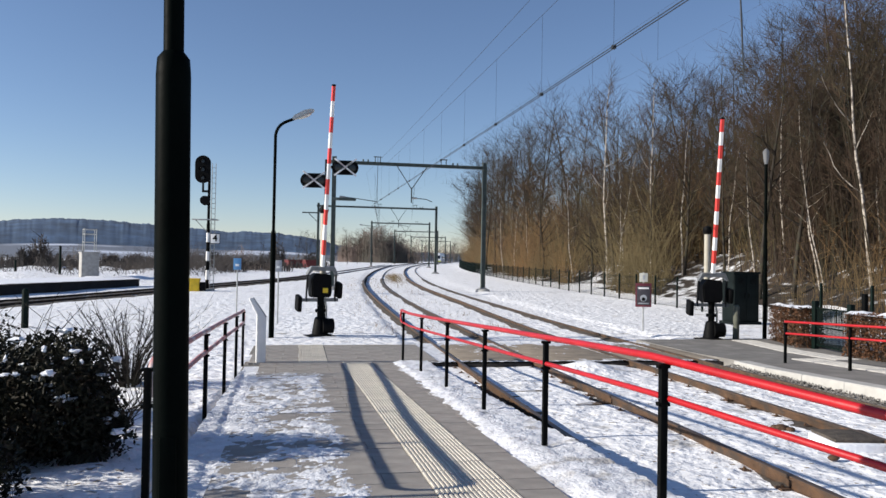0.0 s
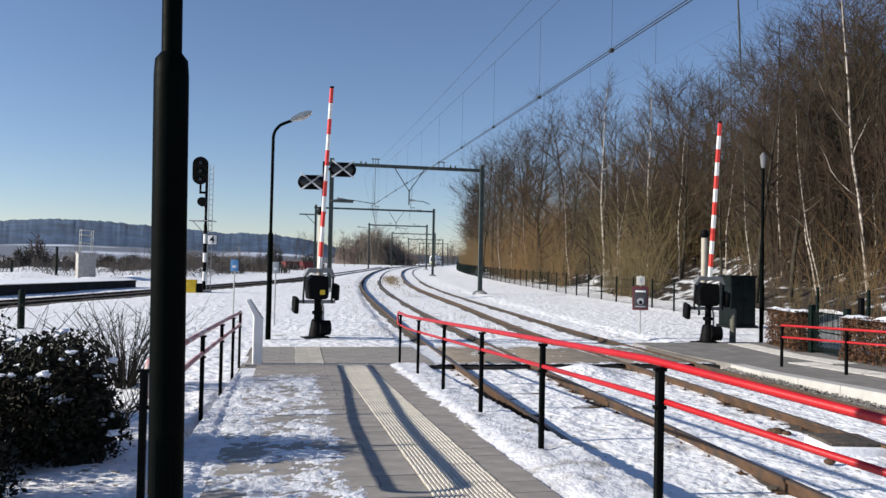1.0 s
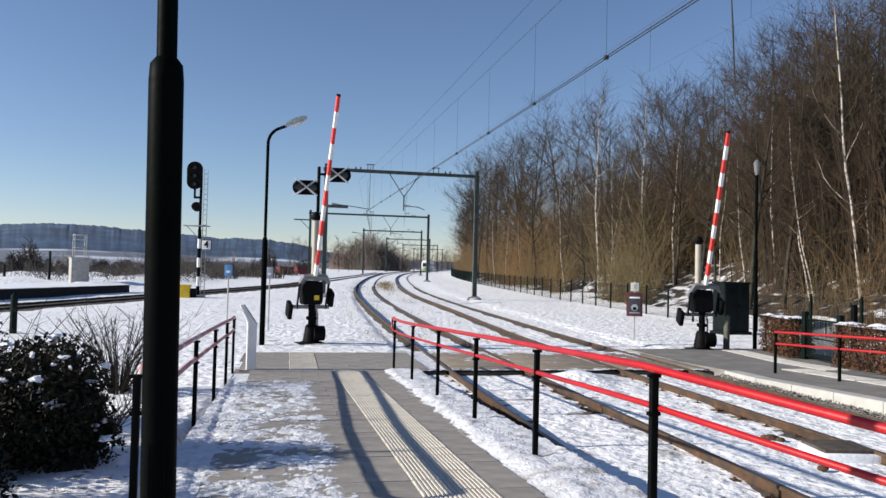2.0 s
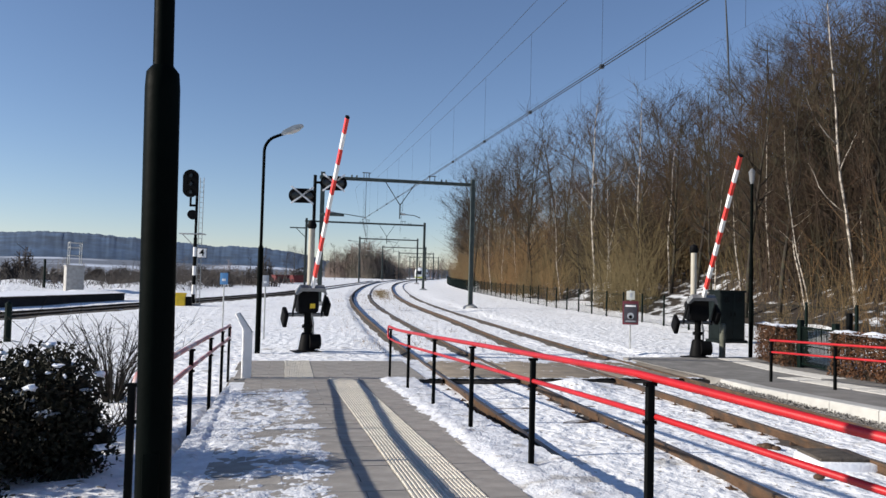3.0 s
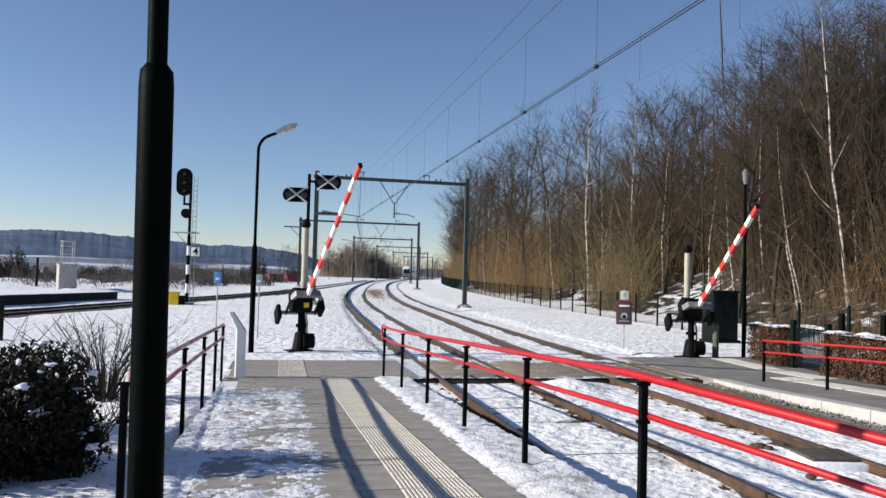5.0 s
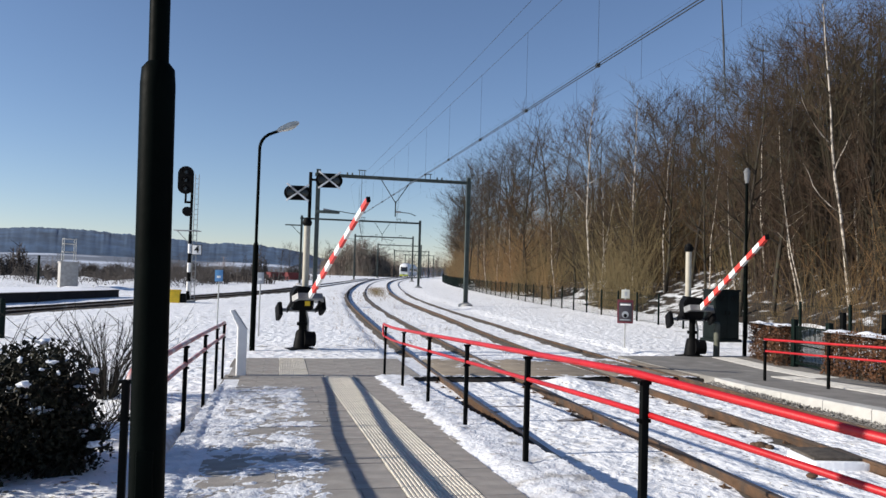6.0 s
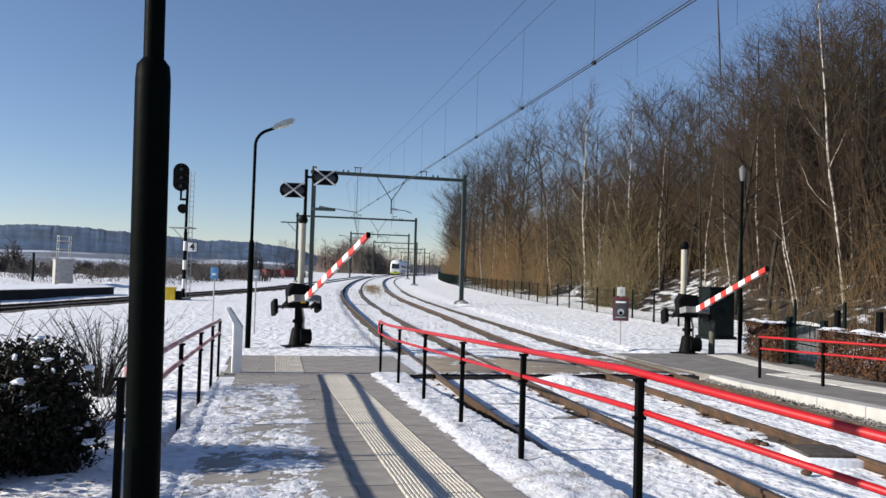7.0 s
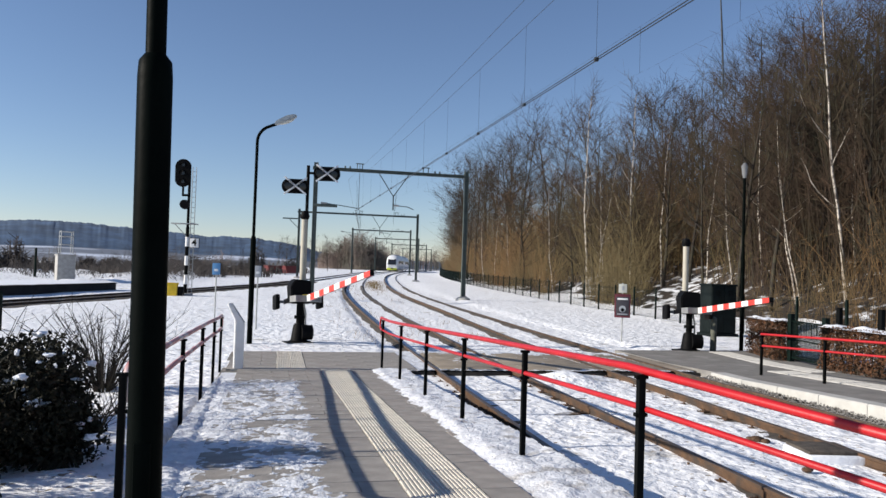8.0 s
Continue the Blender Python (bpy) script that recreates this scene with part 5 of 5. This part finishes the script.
def build_signal():
    x, y = -4.98, 43.6
    g = ground_z(x, y)
    sg = thing("railway_signal", pose(x, y, g, 0, 0, -6), "tall black railway signal mast with ladder and number plate", "railway signal")
    part("footing", box((-0.35, -0.35, -0.2), (0.35, 0.35, 0.12), 0.03), M["concrete"], sg)
    z0 = 0.1
    for k in range(7):
        a, b = z0 + k * 0.52, z0 + (k + 1) * 0.52
        part("mast_band", pipe([(0, 0, a), (0, 0, b)], 0.095, 12), M["black_paint"] if k % 2 == 0 else M["white_paint"], sg)
    part("mast", pipe([(0, 0, z0 + 3.64), (0, 0, 6.55)], 0.075, 12), M["black_paint"], sg)
    out = []
    for k in range(28):
        a = 2 * math.pi * k / 28
        out.append((-0.32 + 0.43 * math.cos(a), 6.72 + 0.34 * (1 if math.sin(a) > 0 else -1) + 0.43 * math.sin(a)))
    bm = bmesh.new()
    add_prism(bm, out, 1, -0.22, -0.16)
    hd = part("signal_head", bm, M["black_plastic"], sg, "black oval signal board with three lamps")
    for k in range(3):
        z = 6.25 + 0.46 * k
        part("lens", pipe([(-0.32, -0.22, z), (-0.32, -0.26, z)], [0.12, 0.10], 14), M["lens_dark"], hd)
        hood = pipe([(-0.32, -0.24, z + 0.02), (-0.32, -0.55, z - 0.02)], [0.17, 0.15], 14)
        bmesh.ops.delete(hood, geom=[w for w in hood.verts if w.co.z < z - 0.08], context="VERTS")
        part("hood", hood, M["black_plastic"], hd)
    part("head_arm", box((-0.34, -0.16, 5.45), (0.06, -0.05, 5.57), 0.01), M["black_paint"], sg)
    part("head_strut", box((-0.36, -0.16, 5.45), (-0.26, -0.06, 6.0), 0.01), M["black_paint"], sg)
    part("lower_lamp", pipe([(-0.18, -0.05, 5.0), (-0.18, -0.30, 5.0)], [0.27, 0.25], 18), M["black_plastic"], sg)
    part("platform", box((-0.85, -0.3, 3.92), (0.5, 0.4, 3.97), 0.01), M["galv"], sg)
    part("platform_brace", pipe([(-0.7, 0, 3.92), (0, 0, 3.2)], 0.025, 6), M["galv"], sg)
    ld = part("ladder_rail", pipe([(0.12, 0.12, 0), (0.12, 0.12, 7.1)], 0.022, 6), M["galv"], sg)
    part("ladder_rail", pipe([(0.32, 0.12, 0), (0.32, 0.12, 7.1)], 0.022, 6), M["galv"], sg)
    for k in range(24):
        part("rung", pipe([(0.12, 0.12, 0.3 + k * 0.285), (0.32, 0.12, 0.3 + k * 0.285)], 0.014, 5), M["galv"], ld)
    pl = part("number_plate", box((0.14, -0.14, 2.62), (0.68, -0.11, 3.18), 0.008), M["black_plastic"], sg, "white square plate with a black 4")
    part("plate_face", box((0.17, -0.148, 2.65), (0.65, -0.1405, 3.15), 0.003), M["white_paint"], pl)
    cu = bpy.data.curves.new("numeral", "FONT")
    cu.body, cu.size, cu.align_x, cu.align_y, cu.extrude, cu.offset = "4", 0.52, "CENTER", "CENTER", 0.004, 0.012
    tx = new("numeral", cu)
    cu.materials.append(M["black_plastic"])
    tx.parent = pl
    tx.matrix_basis = pose(0.41, -0.154, 2.91, 90, 0, 0)
    yb = thing("relay_box", pose(x - 0.62, y - 0.6, g), "yellow metal relay box beside the signal mast", "relay box")
    part("body", box((-0.3, -0.25, 0.0), (0.3, 0.25, 0.62), 0.03), M["yellow"], yb)
    part("lid", box((-0.33, -0.28, 0.60), (0.33, 0.28, 0.70), 0.03), M["yellow"], yb)
    part("side_box", box((0.32, -0.2, 0.0), (0.62, 0.2, 0.5), 0.03), M["black_plastic"], yb)


build_signal()


def build_old_platform():
    pf = tagged(new("platform_old"), "low dark old platform edge with snow on top", "platform", kind="structure")
    v, f = [], []
    for y in (4.0, 48.5):
        c, g = -14.35 + 0.335 * (y - 34), grade(y)
        for dx, z in ((0, -0.2), (0, 0.34), (0.1, 0.38), (-4.5, 0.38), (-4.5, -0.2)):
            v.append((c + dx, y, g + z))
    f = [(0, 1, 2, 3, 4), (9, 8, 7, 6, 5)] + [(k, k + 5, (k + 1) % 5 + 5, (k + 1) % 5) for k in range(5)]
    raw("edge_wall", v, f, M["platform_old"], pf)
    v, f, n = [], [], 60
    for i in range(n + 1):
        y = 4.0 + 44.5 * i / n
        c, g = -14.35 + 0.335 * (y - 34), grade(y)
        for j in range(8):
            x = c - 0.05 - 0.65 * j
            v.append((x, y, g + 0.385 + (0.05 + 0.04 * noise.noise(Vector((x, y, 0)))) * (0 if j == 0 else 1)))
    for i in range(n):
        for j in range(7):
            f.append((i * 8 + j, i * 8 + j + 1, i * 8 + j + 9, i * 8 + j + 8))
    raw("snow_cover", v, f, M["snow_cap"], pf, smooth=True)


build_old_platform()


def build_far_left():
    g = ground_z(-15.3, 60.0)
    kb = thing("switch_house", pose(-15.3, 60.0, g, 0, 0, 25), "pale concrete switch house with a steel cage on its roof", "utility box")
    part("body", box((-0.6, -0.5, 0.0), (0.6, 0.5, 1.9), 0.03), M["concrete"], kb)
    part("roof_slab", box((-0.65, -0.55, 1.89), (0.65, 0.55, 1.98), 0.02), M["concrete"], kb)
    lines = []
    for sx in (-0.4, 0.4):
        for sy in (-0.35, 0.35):
            lines.append([(Vector((sx, sy, 2.05)), 0.03), (Vector((sx, sy, 3.7)), 0.03)])
    for z in (2.7, 3.3, 3.65):
        for s in (-0.35, 0.35):
            lines.append([(Vector((-0.4, s, z)), 0.04), (Vector((0.4, s, z)), 0.04)])
            lines.append([(Vector((s * 1.14, -0.35, z)), 0.04), (Vector((s * 1.14, 0.35, z)), 0.04)])
    v, f = bars(lines, 6)
    raw("cage", v, f, M["galv"], kb)
    for x, y, h in ((-16.9, 58.6, 1.9), (-7.05, 21.6, 1.0), (-21, 62, 1.3), (-25, 66, 1.3)):
        st = thing("fence_post", pose(x, y, ground_z(x, y)), "dark wooden post standing in the snow", "post", "posts in the field")
        part("shaft", pipe([(0, 0, -0.1), (0, 0, h), (0, 0, h + 0.05)], [0.09, 0.085, 0.03], 10), M["fence_green"], st)
    # scrub belt beyond the branch line
    rg = random.Random(17)
    lines = []
    for k in range(20000):
        y = rg.uniform(66, 150)
        x = rg.uniform(-110, -4) + (y - 100) * 0.12
        if x > centre_3(y) - 3.5:
            continue
        dens = noise.noise(Vector((x * 0.11, y * 0.11, 9.0))) + 0.5 * noise.noise(Vector((x * 0.4, y * 0.4, 2.0)))
        dens += 0.45 * step01(x, -30, -10)
        if dens < rg.uniform(-0.4, 0.15):
            continue
        h = rg.uniform(0.15, 1.0) ** 1.4 * (0.5 + 2.8 * max(0, dens))
        p = Vector((x, y, ground_z(x, y) - 0.05))
        q = p + Vector((rg.gauss(0, 0.6) * h, rg.gauss(0, 0.6) * h, h))
        lines.append([(p, 0.022), (q, 0.008)])
        for e in range(2):
            lines.append([(p.lerp(q, 0.5), 0.014), (q + Vector((rg.gauss(0, 0.4), rg.gauss(0, 0.4), rg.gauss(0, 0.2))) * h, 0.006)])
    for k in range(95):
        y = rg.uniform(84, 128)
        x = y * math.tan(radians(rg.uniform(-24, 3)))
        if x < centre_3(y) - 5:
            brush_mass(lines, rg, x, y, rg.uniform(1.2, 3.2), 1.5, rg.uniform(1.1, 2.5), 16)
    for az, y, tall in ((-17.2, 92, 4.3), (-18.4, 88, 2.9), (-15.9, 94, 3.1), (-13.0, 98, 3.2), (-11.6, 100, 3.0), (-6.2, 112, 3.2), (-1.6, 124, 4.2), (1.0, 126, 4.6)):
        brush_mass(lines, rg, y * math.tan(radians(az)), y, 1.5, 1.2, tall, 45)
    v, f = bars(lines, 3)
    tagged(raw("scrub", v, f, M["scrub"]), "brown leafless scrub in the snowy field", "scrub", kind="stuff")
    for x, y, w in ((-0.8, 113, 2.2), (1.6, 117, 2.0)):
        g = ground_z(x, y)
        ct = thing("red_skip", pose(x, y, g, 0, 0, 20), "red steel skip container in the field", "container", "red containers")
        bm = bmesh.new()
        add_prism(bm, [(-w / 2 + 0.3, 0.05), (w / 2 - 0.3, 0.05), (w / 2, 1.1), (-w / 2, 1.1)], 1, -0.9, 0.9)
        part("tub", bm, M["red_box"], ct)
        part("rim", box((-w / 2 - 0.05, -0.95, 1.09), (w / 2 + 0.05, 0.95, 1.18), 0.02), M["red_box"], ct)


build_far_left()


def build_hills():
    """A long wooded ridge far off, its haze put into the blue colour, and the snowy fields at its foot."""
    crest = ((-70, 80), (-40, 84), (-24, 86), (-19.7, 91), (-17.7, 100), (-15.3, 104), (-12.9, 102), (-10.3, 94), (-7.6, 88), (-5.3, 82),
             (-2.9, 83), (-0.4, 76), (1.3, 66), (2.9, 50), (6, 38), (10, 32), (70, 34))

    def ridge(az):
        h = float(np.interp(az, [c[0] for c in crest], [c[1] for c in crest]))
        return h + 1.6 * noise.noise(Vector((az * 0.9, 3, 0)))
    for name, d0, dist, rows, mt, lab, scale in (("hill_ridge", 1450, 2300, 10, "hill", "wooded hill ridge on the horizon, haze painted in as blue-grey", 1.0),
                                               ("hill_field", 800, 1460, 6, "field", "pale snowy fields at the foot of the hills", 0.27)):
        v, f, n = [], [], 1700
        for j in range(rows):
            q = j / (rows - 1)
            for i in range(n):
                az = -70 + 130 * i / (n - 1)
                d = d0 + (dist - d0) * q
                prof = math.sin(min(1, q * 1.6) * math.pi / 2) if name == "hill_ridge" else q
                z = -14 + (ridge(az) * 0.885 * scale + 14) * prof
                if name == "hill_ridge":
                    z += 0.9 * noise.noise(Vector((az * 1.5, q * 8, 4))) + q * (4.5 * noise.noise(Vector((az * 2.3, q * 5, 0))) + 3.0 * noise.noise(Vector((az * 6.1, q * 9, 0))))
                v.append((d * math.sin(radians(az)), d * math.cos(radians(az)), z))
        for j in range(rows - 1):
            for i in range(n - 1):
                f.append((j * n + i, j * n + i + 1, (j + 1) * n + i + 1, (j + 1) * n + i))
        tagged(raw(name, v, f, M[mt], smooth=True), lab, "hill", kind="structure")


build_hills()

# ---------------------------------------------------------------- small things by the track
mh = thing("cable_cover", pose(6.22, 7.62, -0.12, 0, 0, -10), "brown concrete cable cover with a snowy edge between the tracks", "cable cover")
part("frame", box((-0.33, -0.32, -0.1), (0.33, 0.32, 0.09), 0.02), M["snow_cap"], mh)
part("lid", box((-0.30, -0.24, 0.085), (0.30, 0.31, 0.125), 0.012), M["ballast"], mh)
for x, y, s in ((5.94, 8.46, 0.07), (5.88, 8.5, 0.05), (5.55, 7.05, 0.05), (6.0, 8.38, 0.045)):
    st = bmesh.new()
    bmesh.ops.create_icosphere(st, subdivisions=2, radius=s)
    for w in st.verts:
        w.co = Vector((w.co.x * 1.3, w.co.y, w.co.z * 0.7)) * (1 + 0.4 * noise.noise(w.co * 12 + Vector((x, y, 0))))
    o = new("stone", mesh_of("stone", st, M["clip"]))
    o.matrix_basis = pose(x, y, -0.09)
    tagged(o, "brown lump of ballast stone lying on the snow", "stone", "loose stones")



def build_dry_grass():
    """Dry stalks that stand out of the snow between the tracks, thickest in one bare patch."""
    rg = random.Random(71)
    lines = []
    for k in range(2600):
        if k < 1500:
            y, u = rg.gauss(73, 8.0), rg.gauss(1.85, 0.45)
        else:
            y, u = 19 + 50 * rg.random() ** 1.3, rg.choice((rg.gauss(1.9, 0.45), rg.gauss(-1.5, 0.35), rg.gauss(0, 0.35)))
            if noise.noise(Vector((u * 1.2, y * 0.35, 5))) < 0.05:
                continue
        x = centre_1(y) + u
        p = Vector((x, y, ground_z(x, y) - 0.02))
        h = rg.uniform(0.06, 0.2)
        lines.append([(p, 0.006 if y < 50 else 0.012), (p + Vector((rg.gauss(0, 0.5) * h, rg.gauss(0, 0.5) * h, h)), 0.003)])
    v, f = bars(lines, 3)
    tagged(raw("dry_grass", v, f, M["thicket"]), "dry brown grass stalks in the snow between the tracks", "grass", kind="stuff")


build_dry_grass()

# ---------------------------------------------------------------- the train


def build_car(front):
    car = thing("railcar", Matrix(), "white railcar with a dark windscreen and lime lower front" if front else "white and grey railcar coupled behind", "train", "train cars")
    prof = [(-1.42, 0.55), (-1.45, 1.0), (-1.45, 2.6), (-1.30, 3.35), (-0.95, 3.78), (-0.4, 3.95), (0.4, 3.95), (0.95, 3.78), (1.30, 3.35), (1.45, 2.6),
            (1.45, 1.0), (1.42, 0.55)]
    v, f = [], []
    # nose at local -y; rings drawn in towards the nose
    rings = [(0.0, 0.86, 0.62), (0.25, 0.93, 0.72), (0.9, 0.98, 0.90), (1.8, 1.0, 1.0), (20.0, 1.0, 1.0)] if front else [(0.0, 1, 1), (20.0, 1, 1)]
    for y, sx, sz in rings:
        for x, z in prof:
            v.append((x * sx, y, 0.55 + (z - 0.55) * sz))
    n = len(prof)
    for j in range(len(rings) - 1):
        for k in range(n):
            f.append((j * n + k, j * n + (k + 1) % n, (j + 1) * n + (k + 1) % n, (j + 1) * n + k))
    f += [tuple(range(n))[::-1], tuple(range((len(rings) - 1) * n, len(rings) * n))]
    raw("body", v, f, M["train_white"], car)
    for s in (-1, 1):
        part("side_glazing", box((min(s * 1.44, s * 1.462), 2.2, 1.75), (max(s * 1.44, s * 1.462), 19.4, 2.6), 0.004), M["train_dark"], car)
        part("side_stripe", box((min(s * 1.44, s * 1.465), 1.9, 0.75), (max(s * 1.44, s * 1.465), 19.8, 1.25), 0.004), M["train_grey"], car)
    part("roof_unit", box((-0.8, 5, 3.9), (0.8, 14, 4.15), 0.05), M["train_grey"], car)
    for y in (3.2, 16.6):
        bg = part("bogie", box((-1.15, y - 1.4, 0.35), (1.15, y + 1.4, 0.6), 0.04), M["black_plastic"], car)
        for q in (-0.9, 0.9):
            for s in (-0.75, 0.75):
                part("wheel", pipe([(s - 0.06, y + q, 0.43), (s + 0.06, y + q, 0.43)], 0.43, 16), M["black_plastic"], bg)
    if front:
        bm = bmesh.new()
        add_prism(bm, [(-0.22, 1.65), (0.02, 2.78), (0.32, 3.0), (0.3, 1.65)], 0, -0.98, 0.98)
        part("windscreen", bm, M["train_dark"], car, "dark sloping windscreen")
        part("bumper", box((-1.2, -0.12, 0.35), (1.2, 0.3, 0.85), 0.05), M["train_lime"], car, "lime green lower front")
        part("coupler", box((-0.2, -0.4, 0.6), (0.2, 0.0, 0.9), 0.03), M["black_plastic"], car)
        for s in (-0.85, 0.85):
            part("headlight", pipe([(s, -0.10, 1.2), (s, 0.1, 1.2)], 0.13, 14), M["headlight"], car)
    return car


car_front, car_rear = build_car(True), build_car(False)

# ---------------------------------------------------------------- what moves


def on_track(y):
    dx = centre_1(y + 2) - centre_1(y - 2)
    dz = grade(y + 4) - grade(y - 4)
    return pose(centre_1(y), y, grade(y), math.degrees(math.atan2(dz, 8)), 0, -math.degrees(math.atan2(dx, 4)))


BOOM_L = ((0.0, 80.8), (1.0, 80.8), (1.25, 79.8), (1.5, 77.0), (2.0, 69.5), (3.5, 51.7), (4.0, 46.2), (4.5, 41.6), (6.0, 26.9), (6.5, 22.3), (7.0, 17.8), (7.5, 12.9), (8.0, 8.8))
BOOM_R = ((0.0, 82.0), (1.0, 81.8), (1.25, 80.8), (1.5, 77.8), (2.0, 69.5), (3.5, 49.8), (4.0, 44.3), (4.5, 38.8), (6.0, 23.8), (6.5, 19.3), (7.0, 14.6), (7.5, 10.2), (8.0, 6.1))


def motions():
    for boom, keys in ((boom_l, BOOM_L), (boom_r, BOOM_R)):
        walk(boom, [(t, pose(0, 0, AXLE_Z, -a, 0, 0)) for t, a in keys])
    times = [0.0, 1.0, 2.0, 3.0, 4.0, 5.0, 6.0, 7.0, 8.0]
    walk(car_front, [(t, on_track(305 - 15.4 * t)) for t in times])
    walk(car_rear, [(t, on_track(305 - 15.4 * t + 20.4)) for t in times])


motions()
